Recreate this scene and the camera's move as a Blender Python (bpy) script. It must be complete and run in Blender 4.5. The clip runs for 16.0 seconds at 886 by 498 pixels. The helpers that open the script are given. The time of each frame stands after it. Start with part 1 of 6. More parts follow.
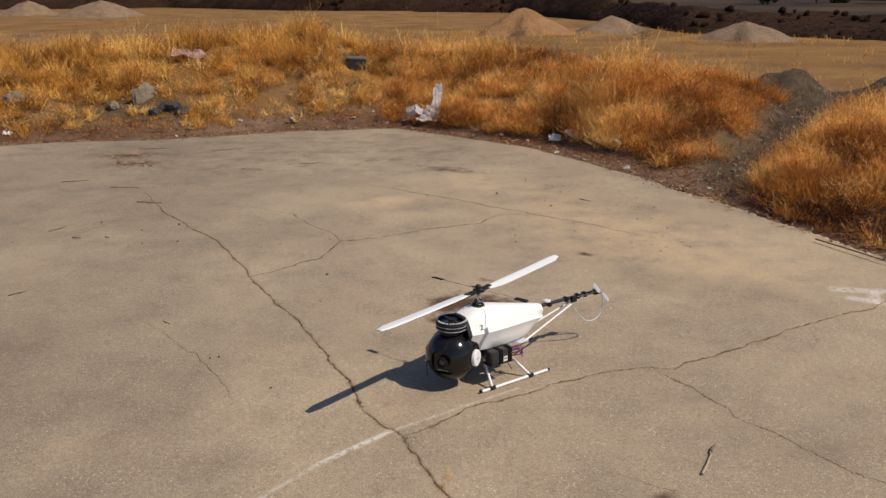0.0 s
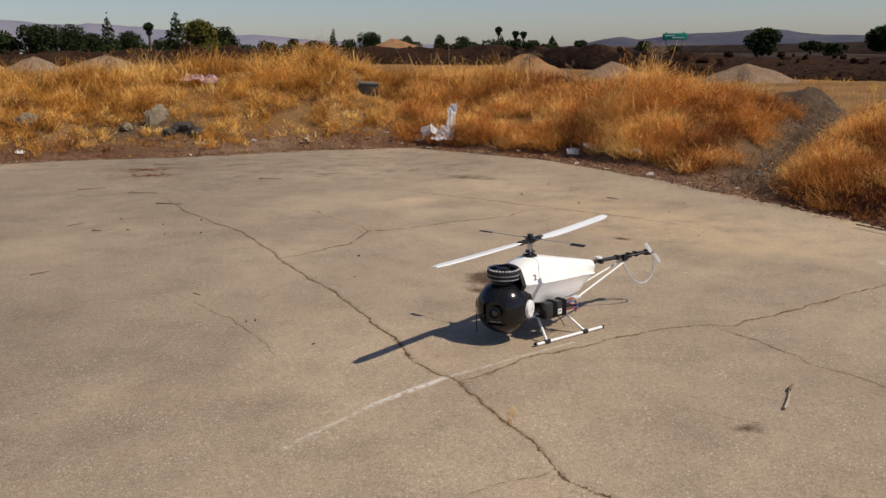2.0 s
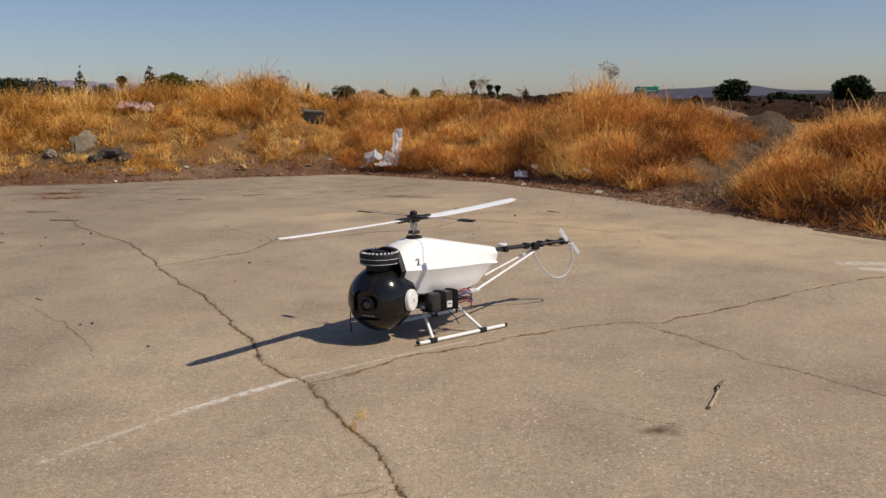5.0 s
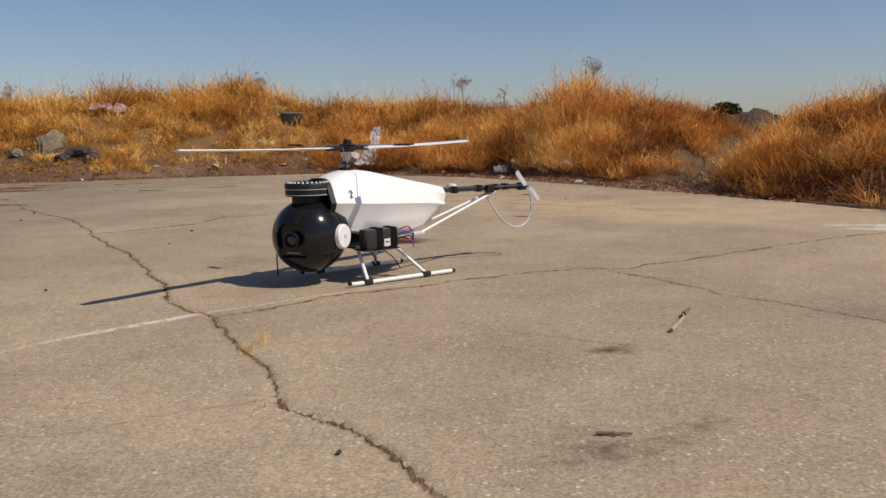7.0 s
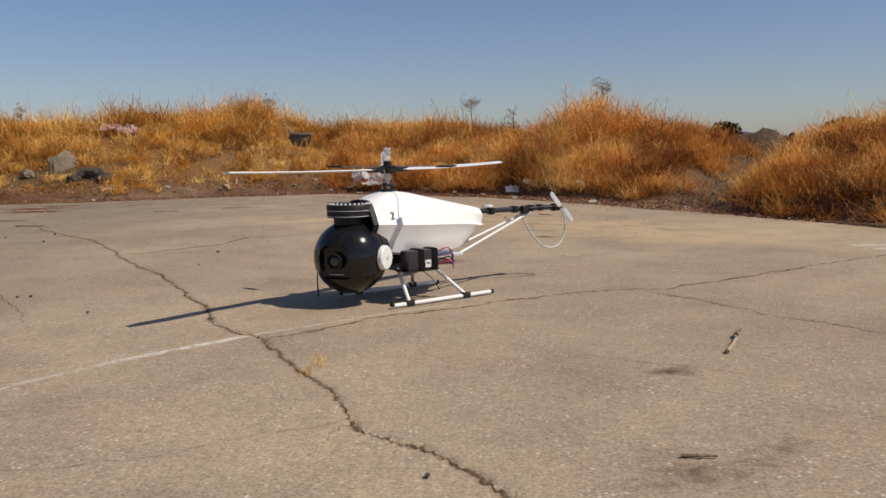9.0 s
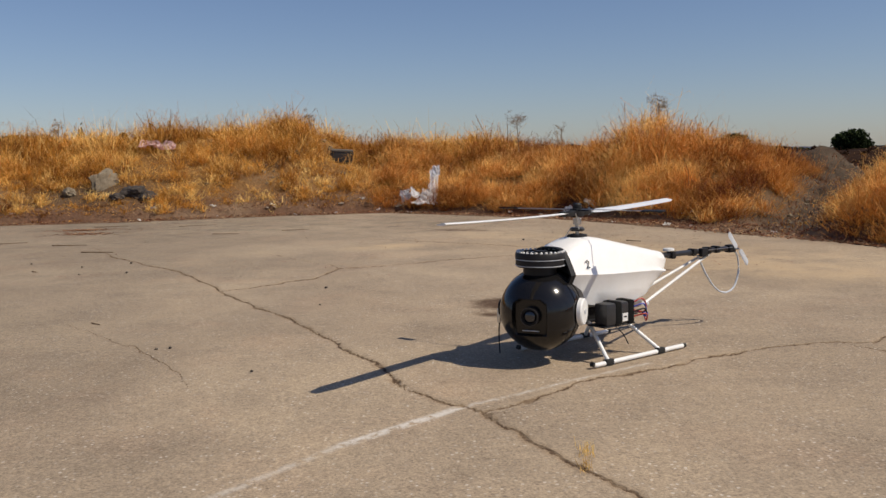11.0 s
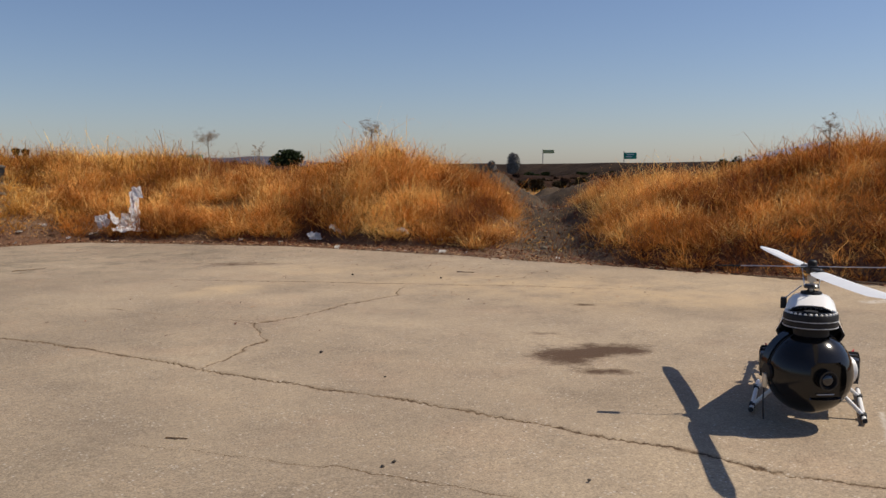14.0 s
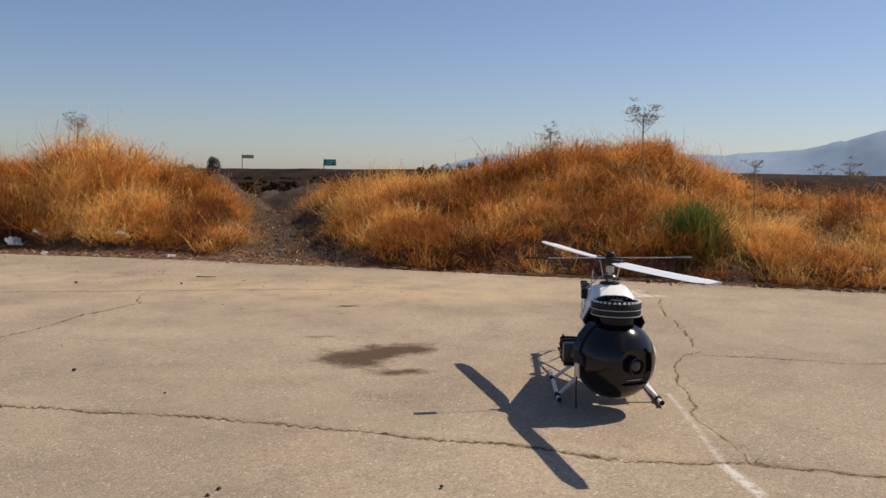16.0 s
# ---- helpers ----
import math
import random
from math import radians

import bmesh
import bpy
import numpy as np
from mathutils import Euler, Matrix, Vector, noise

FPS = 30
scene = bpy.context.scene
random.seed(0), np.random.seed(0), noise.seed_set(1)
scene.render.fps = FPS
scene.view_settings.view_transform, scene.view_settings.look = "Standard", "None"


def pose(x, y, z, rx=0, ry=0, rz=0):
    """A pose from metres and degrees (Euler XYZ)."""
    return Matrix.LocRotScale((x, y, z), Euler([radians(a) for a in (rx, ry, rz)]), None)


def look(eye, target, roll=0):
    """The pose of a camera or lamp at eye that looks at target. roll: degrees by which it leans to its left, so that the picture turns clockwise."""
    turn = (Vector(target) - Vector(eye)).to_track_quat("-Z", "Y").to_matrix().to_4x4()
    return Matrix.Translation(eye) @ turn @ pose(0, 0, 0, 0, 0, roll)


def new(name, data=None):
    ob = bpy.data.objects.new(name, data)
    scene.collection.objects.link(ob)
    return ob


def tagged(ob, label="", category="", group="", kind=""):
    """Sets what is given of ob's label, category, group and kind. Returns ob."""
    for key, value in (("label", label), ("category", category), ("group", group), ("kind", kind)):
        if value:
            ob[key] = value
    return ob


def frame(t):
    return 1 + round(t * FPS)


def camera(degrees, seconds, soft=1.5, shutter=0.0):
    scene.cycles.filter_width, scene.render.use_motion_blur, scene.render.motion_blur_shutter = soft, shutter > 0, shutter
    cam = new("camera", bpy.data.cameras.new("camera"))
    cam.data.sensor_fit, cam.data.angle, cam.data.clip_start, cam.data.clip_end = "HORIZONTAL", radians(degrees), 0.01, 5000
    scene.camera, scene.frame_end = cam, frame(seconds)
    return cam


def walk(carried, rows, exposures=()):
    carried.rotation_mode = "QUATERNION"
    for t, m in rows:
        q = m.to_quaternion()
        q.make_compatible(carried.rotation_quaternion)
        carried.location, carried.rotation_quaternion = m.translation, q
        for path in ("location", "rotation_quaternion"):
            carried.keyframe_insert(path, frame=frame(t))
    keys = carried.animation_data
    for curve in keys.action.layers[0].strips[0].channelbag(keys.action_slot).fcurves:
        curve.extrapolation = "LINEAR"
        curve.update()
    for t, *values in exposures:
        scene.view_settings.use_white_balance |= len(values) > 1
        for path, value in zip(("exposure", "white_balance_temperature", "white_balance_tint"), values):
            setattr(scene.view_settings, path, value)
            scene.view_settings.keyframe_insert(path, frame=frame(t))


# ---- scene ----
cam = camera(54.1, 16.0)
METRES, EYE, TILT, LEAN, TURN = 7.0, 2.206, -16.81, 0.47, 0.0
ROWS = [
    (0.0, 0.0, 0.0, 0.0, 0.0, 0.0, -0.0),
    (0.5, -0.0104, 0.0003, -0.0022, 0.09, 1.02, 0.03),
    (1.0, -0.0274, 0.0084, -0.0182, 0.07, 1.96, 0.11),
    (1.5, -0.0456, 0.0196, -0.0525, 0.03, 2.96, 0.22),
    (2.0, -0.0414, 0.0317, -0.0853, -0.11, 3.76, 0.36),
    (2.5, -0.016, 0.0512, -0.102, -0.56, 4.38, 0.52),
    (3.0, 0.0084, 0.0748, -0.1074, -1.08, 4.98, 0.7),
    (3.5, 0.0146, 0.0936, -0.1116, -1.44, 5.65, 0.84),
    (4.0, 0.0134, 0.1096, -0.1122, -1.42, 6.25, 0.83),
    (6.5, 0.0663, 0.2121, -0.1635, -1.72, 8.65, 1.09),
    (7.0, 0.0663, 0.2203, -0.1729, -1.79, 9.06, 1.17),
    (7.5, 0.0638, 0.2221, -0.1771, -1.84, 9.4, 1.26),
    (8.0, 0.06, 0.2204, -0.1783, -1.77, 9.73, 1.31),
    (10.5, -0.0247, 0.2358, -0.1501, -1.86, 10.96, 1.14),
    (11.0, -0.0575, 0.2657, -0.1396, -1.67, 11.03, 1.18),
    (11.5, -0.083, 0.3088, -0.1268, -1.8, 11.1, 1.13),
    (12.0, -0.1175, 0.3488, -0.1168, -2.1, 11.3, 1.27),
    (12.5, -0.1785, 0.3778, -0.1097, -3.14, 11.56, 1.57),
    (13.0, -0.25, 0.3886, -0.1024, -8.21, 11.48, 2.93),
    (13.5, -0.3243, 0.3947, -0.091, -19.38, 10.78, 5.89),
    (14.0, -0.3802, 0.4225, -0.0695, -30.78, 9.39, 8.31),
    (14.5, -0.4031, 0.4575, -0.0476, -35.94, 8.76, 9.35),
    (15.0, -0.4111, 0.4789, -0.0341, -37.26, 8.59, 9.88),
    (15.5, -0.4159, 0.4795, -0.04, -41.41, 7.85, 10.51),
    (16.0, -0.4022, 0.484, -0.0605, -50.37, 6.33, 11.84),
]
walk(cam, [(t, pose(0, 0, EYE, TILT, LEAN, TURN) @ pose(METRES * x, METRES * y, METRES * z, 90 + pitch, roll, yaw)) for t, x, y, z, yaw, pitch, roll in ROWS],
     [(0.0, -0.10), (11.5, -0.10), (14.0, 0.0), (16.0, 0.06)])
# ---- world and sun ----
SUN_TO = Vector((0.41, -0.183, 0.536)).normalized()
world = bpy.data.worlds.new("sky")
scene.world = world
world.use_nodes = True
wn = world.node_tree.nodes
sky = wn.new("ShaderNodeTexSky")
sky.sky_type = "NISHITA"
sky.sun_disc = False
sky.sun_elevation = math.asin(SUN_TO.z)
sky.sun_rotation = math.atan2(SUN_TO.x, SUN_TO.y)
sky.altitude = 50.0
sky.air_density = 1.0
sky.dust_density = 0.5
sky.ozone_density = 4.0
wn["Background"].inputs["Strength"].default_value = 0.084
haze = wn.new("ShaderNodeMix")
haze.data_type, haze.blend_type = "RGBA", "MULTIPLY"
haze.inputs["Factor"].default_value = 1.0
haze.inputs["B"].default_value = (1.0, 0.95, 1.03, 1)
world.node_tree.links.new(sky.outputs["Color"], haze.inputs["A"])
world.node_tree.links.new(haze.outputs["Result"], wn["Background"].inputs["Color"])
sun = new("sun", bpy.data.lights.new("sun", "SUN"))
sun.data.energy = 4.5
sun.data.angle = radians(0.53)
sun.data.color = (1.0, 0.90, 0.76)
sun.matrix_world = look(SUN_TO * 50, (0, 0, 0))


# ---- materials ----
def mat(name, rough=0.8, metal=0.0, spec=0.5):
    m = bpy.data.materials.new(name)
    m.use_nodes = True
    b = m.node_tree.nodes["Principled BSDF"]
    b.inputs["Roughness"].default_value = rough
    b.inputs["Metallic"].default_value = metal
    b.inputs["Specular IOR Level"].default_value = spec
    return m, m.node_tree.nodes, m.node_tree.links, b


def noise_node(nodes, links, scale, detail=5.0, rough=0.6, coords="Object", stretch=None, distort=0.0):
    tc = nodes.new("ShaderNodeTexCoord")
    n = nodes.new("ShaderNodeTexNoise")
    n.inputs["Scale"].default_value = scale
    n.inputs["Detail"].default_value = detail
    n.inputs["Roughness"].default_value = rough
    n.inputs["Distortion"].default_value = distort
    out = tc.outputs[coords]
    if stretch:
        mp = nodes.new("ShaderNodeMapping")
        mp.inputs["Scale"].default_value = stretch
        links.new(out, mp.inputs["Vector"])
        out = mp.outputs["Vector"]
    links.new(out, n.inputs["Vector"])
    return n.outputs["Fac"]


def ramp(nodes, links, fac, stops):
    r = nodes.new("ShaderNodeValToRGB")
    els = r.color_ramp.elements
    while len(els) < len(stops):
        els.new(0.5)
    for e, (p, c) in zip(els, stops):
        e.position = p
        e.color = (*c, 1) if len(c) == 3 else c
    links.new(fac, r.inputs["Fac"])
    return r.outputs["Color"]


def mix(nodes, links, fac, a, b, mode="MIX"):
    n = nodes.new("ShaderNodeMix")
    n.data_type = "RGBA"
    n.blend_type = mode
    for sock, v in ((n.inputs["Factor"], fac), (n.inputs["A"], a), (n.inputs["B"], b)):
        if isinstance(v, (int, float)):
            sock.default_value = v
        elif isinstance(v, tuple):
            sock.default_value = (*v, 1)
        else:
            links.new(v, sock)
    return n.outputs["Result"]


def maths(nodes, links, op, a, b=0.0, clamp=False):
    n = nodes.new("ShaderNodeMath")
    n.operation = op
    n.use_clamp = clamp
    for sock, v in ((n.inputs[0], a), (n.inputs[1], b)):
        if isinstance(v, (int, float)):
            sock.default_value = v
        else:
            links.new(v, sock)
    return n.outputs[0]


def attr(nodes, name):
    n = nodes.new("ShaderNodeAttribute")
    n.attribute_name = name
    return n.outputs["Fac"]


def bump(nodes, links, b, height, strength, distance):
    n = nodes.new("ShaderNodeBump")
    n.inputs["Strength"].default_value = strength
    n.inputs["Distance"].default_value = distance
    links.new(height, n.inputs["Height"])
    links.new(n.outputs["Normal"], b.inputs["Normal"])


def simple(name, c1, c2, scale=8.0, rough=0.7, metal=0.0, bump_s=0.0, spec=0.5, stretch=None, bump_d=0.01, low=0.35, high=0.65):
    """Two tones of one surface, mixed by noise at two scales, with fine relief."""
    m, n, l, b = mat(name, rough, metal, spec)
    f1 = noise_node(n, l, scale, 6.0, 0.65, stretch=stretch)
    f2 = noise_node(n, l, scale * 7.3, 3.0, 0.6, stretch=stretch)
    f = maths(n, l, "ADD", maths(n, l, "MULTIPLY", f1, 0.65), maths(n, l, "MULTIPLY", f2, 0.35))
    l.new(ramp(n, l, f, [(low, c1), (high, c2)]), b.inputs["Base Color"])
    if bump_s:
        bump(n, l, b, f, bump_s, bump_d)
    return m


def concrete_material():
    m, n, l, b = mat("weathered_concrete", 0.92, 0, 0.25)
    big = noise_node(n, l, 0.45, 5, 0.55, distort=0.6)
    mid = noise_node(n, l, 2.2, 7, 0.68)
    fine = noise_node(n, l, 38, 4, 0.7)
    grain = noise_node(n, l, 150, 2, 0.6)
    base = ramp(n, l, big, [(0.3, (0.276, 0.214, 0.149)), (0.5, (0.335, 0.261, 0.182)), (0.68, (0.405, 0.317, 0.217))])
    tone = ramp(n, l, mid, [(0.28, (0.78, 0.78, 0.79)), (0.5, (1, 1, 1)), (0.75, (1.14, 1.13, 1.10))])
    base = mix(n, l, 1.0, base, tone, "MULTIPLY")
    speck = ramp(n, l, grain, [(0.32, (0.58, 0.57, 0.56)), (0.5, (1, 1, 1)), (0.69, (1.45, 1.43, 1.39))])
    base = mix(n, l, 0.65, base, speck, "MULTIPLY")
    base = mix(n, l, 0.34, base, ramp(n, l, fine, [(0.34, (0.66, 0.65, 0.64)), (0.5, (1, 1, 1)), (0.66, (1.3, 1.29, 1.26))]), "MULTIPLY")
    # pale aggregate worn to the surface
    v = n.new("ShaderNodeTexVoronoi")
    v.inputs["Scale"].default_value = 78
    tc = n.new("ShaderNodeTexCoord")
    l.new(tc.outputs["Object"], v.inputs["Vector"])
    peb = ramp(n, l, v.outputs["Distance"], [(0.25, (1, 1, 1)), (0.42, (0, 0, 0))])
    patch = ramp(n, l, noise_node(n, l, 4, 5), [(0.40, (0.25, 0.25, 0.25)), (0.60, (1, 1, 1))])
    pebm = mix(n, l, 1.0, peb, patch, "MULTIPLY")
    chance = n.new("ShaderNodeSeparateColor")
    l.new(v.outputs["Color"], chance.inputs["Color"])
    pale = maths(n, l, "MULTIPLY", pebm, ramp(n, l, chance.outputs["Red"], [(0.70, (0, 0, 0)), (0.95, (1, 1, 1))]))
    dark = maths(n, l, "MULTIPLY", pebm, ramp(n, l, chance.outputs["Green"], [(0.06, (1, 1, 1)), (0.16, (0, 0, 0))]))
    base = mix(n, l, maths(n, l, "MULTIPLY", pale, 0.78), base, (0.66, 0.59, 0.50))
    base = mix(n, l, maths(n, l, "MULTIPLY", dark, 0.7), base, (0.15, 0.11, 0.08))
    # faint pink bloom
    bloom = ramp(n, l, noise_node(n, l, 1.6, 6, 0.6, distort=0.4), [(0.52, (0, 0, 0)), (0.70, (1, 1, 1))])
    base = mix(n, l, maths(n, l, "MULTIPLY", bloom, 0.35), base, mix(n, l, 1.0, base, (1.08, 0.96, 0.92), "MULTIPLY"))
    base = mix(n, l, maths(n, l, "MULTIPLY", attr(n, "age"), 0.72), base, mix(n, l, 1.0, base, (0.60, 0.61, 0.62), "MULTIPLY"))
    # sand drifted into hollows
    sand = maths(n, l, "MULTIPLY", attr(n, "sand"), ramp(n, l, mid, [(0.35, (0.1, 0.1, 0.1)), (0.6, (1, 1, 1))]))
    base = mix(n, l, maths(n, l, "MULTIPLY", sand, 0.75), base, (0.50, 0.365, 0.215))
    # grey moss and dirt film toward the rim
    streak = noise_node(n, l, 3.2, 10, 0.74, stretch=(0.8, 1.1, 1.0), distort=0.3)
    grime = maths(n, l, "MULTIPLY", attr(n, "grime"), ramp(n, l, streak, [(0.50, (0, 0, 0)), (0.58, (1, 1, 1))]))
    base = mix(n, l, maths(n, l, "MULTIPLY", grime, 0.6), base, (0.15, 0.125, 0.085))
    # oil
    oil = maths(n, l, "ADD", attr(n, "oil"), maths(n, l, "MULTIPLY", maths(n, l, "SUBTRACT", noise_node(n, l, 7, 8, 0.75), 0.5), 2.2))
    oil = ramp(n, l, oil, [(0.22, (0, 0, 0)), (0.82, (1, 1, 1))])
    base = mix(n, l, maths(n, l, "MULTIPLY", oil, 0.93), base, (0.070, 0.036, 0.018))
    # worn white paint
    pn = noise_node(n, l, 22, 5, 0.7)
    paint = maths(n, l, "MULTIPLY", attr(n, "paint"), ramp(n, l, pn, [(0.38, (0, 0, 0)), (0.52, (1, 1, 1))]))
    base = mix(n, l, maths(n, l, "MULTIPLY", paint, 0.8), base, (0.66, 0.62, 0.56))
    # cracks: dark soil where the signed distance passes through zero
    wob = maths(n, l, "MULTIPLY", maths(n, l, "SUBTRACT", noise_node(n, l, 30, 5, 0.7), 0.5), 0.03)
    d = maths(n, l, "ABSOLUTE", maths(n, l, "ADD", attr(n, "crack"), wob))
    wid = maths(n, l, "MULTIPLY", attr(n, "crack_width"), maths(n, l, "MAXIMUM", maths(n, l, "MULTIPLY", maths(n, l, "SUBTRACT", noise_node(n, l, 6, 5, 0.75), 0.34), 5.0), 0.18))
    cr = maths(n, l, "SUBTRACT", 1.0, maths(n, l, "DIVIDE", d, maths(n, l, "MAXIMUM", wid, 0.0006)), clamp=True)
    crk = ramp(n, l, cr, [(0.02, (0, 0, 0)), (0.45, (1, 1, 1))])
    halo = maths(n, l, "SUBTRACT", 1.0, maths(n, l, "DIVIDE", d, maths(n, l, "MULTIPLY", maths(n, l, "MAXIMUM", wid, 0.0006), 2.6)), clamp=True)
    base = mix(n, l, maths(n, l, "MULTIPLY", halo, 0.65), base, (0.23, 0.150, 0.080))
    gaps = ramp(n, l, noise_node(n, l, 16, 5, 0.7), [(0.40, (0.30, 0.30, 0.30)), (0.54, (1, 1, 1))])
    core = maths(n, l, "MULTIPLY", ramp(n, l, cr, [(0.22, (0, 0, 0)), (0.62, (1, 1, 1))]), gaps)
    base = mix(n, l, maths(n, l, "MULTIPLY", core, 0.9), base, (0.060, 0.032, 0.016))
    l.new(base, b.inputs["Base Color"])
    h = maths(n, l, "ADD", maths(n, l, "MULTIPLY", fine, 0.6), maths(n, l, "MULTIPLY", grain, 0.4))
    h = maths(n, l, "SUBTRACT", h, maths(n, l, "MULTIPLY", crk, 0.9))
    bump(n, l, b, h, 0.6, 0.006)
    return m


def earth_material():
    m, n, l, b = mat("dry_earth", 0.95, 0, 0.15)
    big = noise_node(n, l, 0.35, 6, 0.6)
    mid = noise_node(n, l, 3.5, 6, 0.7)
    fine = noise_node(n, l, 40, 4, 0.7)
    straw = ramp(n, l, big, [(0.3, (0.15, 0.080, 0.03)), (0.5, (0.23, 0.12, 0.040)), (0.7, (0.31, 0.18, 0.070))])
    dirt = ramp(n, l, mid, [(0.3, (0.10, 0.064, 0.040)), (0.6, (0.24, 0.16, 0.10)), (0.75, (0.33, 0.235, 0.15))])
    base = mix(n, l, attr(n, "bare"), straw, dirt)
    base = mix(n, l, maths(n, l, "MULTIPLY", attr(n, "leafy"), 0.85), base, ramp(n, l, noise_node(n, l, 26, 4, 0.7), [(0.35, (0.050, 0.020, 0.012)), (0.55, (0.135, 0.055, 0.028)), (0.7, (0.27, 0.14, 0.07))]))
    base = mix(n, l, attr(n, "grey"), base, ramp(n, l, mid, [(0.3, (0.030, 0.021, 0.014)), (0.7, (0.125, 0.088, 0.058))]))
    base = mix(n, l, attr(n, "tilled"), base, ramp(n, l, mid, [(0.3, (0.015, 0.010, 0.008)), (0.7, (0.055, 0.037, 0.025))]))
    base = mix(n, l, 0.6, base, ramp(n, l, fine, [(0.3, (0.6, 0.6, 0.6)), (0.7, (1.3, 1.3, 1.3))]), "MULTIPLY")
    l.new(base, b.inputs["Base Color"])
    bump(n, l, b, maths(n, l, "ADD", mid, maths(n, l, "MULTIPLY", fine, 0.35)), 0.8, 0.05)
    return m


def straw_material(name, dark, middle, pale):
    """Dry stems: each has its own tone, thin enough to let some light through."""
    m, n, l, b = mat(name, 0.75, 0, 0.25)
    base = ramp(n, l, attr(n, "tint"), [(0.0, dark), (0.5, middle), (1.0, pale)])
    base = mix(n, l, 0.8, base, ramp(n, l, noise_node(n, l, 2.4, 4), [(0.32, (0.55, 0.46, 0.38)), (0.5, (1, 1, 1)), (0.7, (1.2, 1.22, 1.22))]), "MULTIPLY")
    l.new(base, b.inputs["Base Color"])
    tr = n.new("ShaderNodeBsdfTranslucent")
    l.new(base, tr.inputs["Color"])
    ms = n.new("ShaderNodeMixShader")
    ms.inputs["Fac"].default_value = 0.3
    l.new(b.outputs["BSDF"], ms.inputs[1])
    l.new(tr.outputs["BSDF"], ms.inputs[2])
    l.new(ms.outputs["Shader"], n["Material Output"].inputs["Surface"])
    return m


CONCRETE = concrete_material()
EARTH = earth_material()
GOLD = straw_material("golden_dry_grass", (0.22, 0.085, 0.022), (0.70, 0.34, 0.055), (0.94, 0.66, 0.23))
RUST = straw_material("rusty_dry_weed", (0.20, 0.062, 0.018), (0.70, 0.29, 0.055), (0.96, 0.66, 0.23))
GREEN = straw_material("green_weed", (0.07, 0.10, 0.018), (0.14, 0.18, 0.035), (0.32, 0.29, 0.08))
LITTER = straw_material("fallen_leaf_litter", (0.06, 0.020, 0.012), (0.24, 0.080, 0.034), (0.55, 0.36, 0.20))
TWIG = simple("dry_twig", (0.10, 0.06, 0.035), (0.25, 0.17, 0.10), 30, 0.85)
PALE_TWIG = simple("bleached_twig", (0.30, 0.23, 0.15), (0.46, 0.37, 0.26), 30, 0.85)
CHALK_ROCK = simple("grey_rock", (0.13, 0.102, 0.068), (0.27, 0.218, 0.15), 6, 0.9, bump_s=0.8, bump_d=0.02)
DARK_ROCK = simple("dark_clod", (0.022, 0.018, 0.016), (0.085, 0.065, 0.05), 9, 0.9, bump_s=0.8, bump_d=0.02)
PINK = simple("pink_plastic_bag", (0.72, 0.42, 0.42), (0.85, 0.68, 0.66), 9, 0.45, bump_s=0.4)
WHITE_PLASTIC = simple("white_plastic_film", (0.80, 0.80, 0.81), (0.90, 0.90, 0.91), 9, 0.4, bump_s=0.5)
PAPER = simple("white_paper_scrap", (0.68, 0.65, 0.60), (0.84, 0.82, 0.78), 12, 0.8, bump_s=0.3)
BLACK_BOX = simple("black_weathered_plastic", (0.012, 0.012, 0.013), (0.045, 0.042, 0.04), 7, 0.55, bump_s=0.2)
GREY_LID = simple("dusty_grey_top", (0.08, 0.07, 0.058), (0.17, 0.145, 0.115), 7, 0.9)
MOUND = simple("heaped_tan_soil", (0.16, 0.105, 0.066), (0.29, 0.20, 0.13), 1.3, 0.95, bump_s=0.9, bump_d=0.15, spec=0.08)
MOUND_RED = simple("heaped_orange_soil", (0.20, 0.105, 0.05), (0.33, 0.185, 0.09), 1.3, 0.95, bump_s=0.9, bump_d=0.15, spec=0.08)
BERM = simple("dark_turned_soil", (0.016, 0.009, 0.006), (0.058, 0.030, 0.017), 0.5, 0.95, bump_s=1.0, bump_d=0.5, spec=0.05)
EMBANK = simple("dusky_embankment", (0.016, 0.011, 0.009), (0.058, 0.038, 0.025), 0.3, 0.95, bump_s=0.8, bump_d=0.5, spec=0.05)
# wall colour darkened to stand for the shaded highway side
OVERPASS = simple("shaded_highway_wall", (0.030, 0.030, 0.034), (0.060, 0.058, 0.060), 0.3, 0.9)
LEAF = simple("far_dark_foliage", (0.018, 0.027, 0.012), (0.042, 0.055, 0.020), 0.9, 0.9, spec=0.04)
LEAF_GOLD = simple("far_yellow_foliage", (0.075, 0.075, 0.018), (0.15, 0.14, 0.035), 0.9, 0.9, spec=0.04)
# foliage colour lightened to carry the distance haze
LEAF_HAZED = simple("far_hazed_foliage", (0.20, 0.19, 0.17), (0.34, 0.32, 0.29), 0.9, 0.8, spec=0.1)
BARK = simple("tree_bark", (0.05, 0.035, 0.025), (0.13, 0.10, 0.075), 3, 0.9, bump_s=0.5)
# distance haze is painted into the base colours of these three ranges
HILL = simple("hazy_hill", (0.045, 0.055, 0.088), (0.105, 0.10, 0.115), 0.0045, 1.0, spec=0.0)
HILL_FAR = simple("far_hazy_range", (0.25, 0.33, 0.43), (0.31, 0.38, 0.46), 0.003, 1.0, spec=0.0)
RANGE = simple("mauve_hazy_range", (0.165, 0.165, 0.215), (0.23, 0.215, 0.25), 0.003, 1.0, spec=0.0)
SIGN_GREEN = simple("green_sign_face", (0.0, 0.26, 0.165), (0.01, 0.32, 0.20), 1.0, 0.5)
SIGN_PALE = simple("pale_sign_back", (0.42, 0.45, 0.20), (0.55, 0.57, 0.28), 1.0, 0.6)
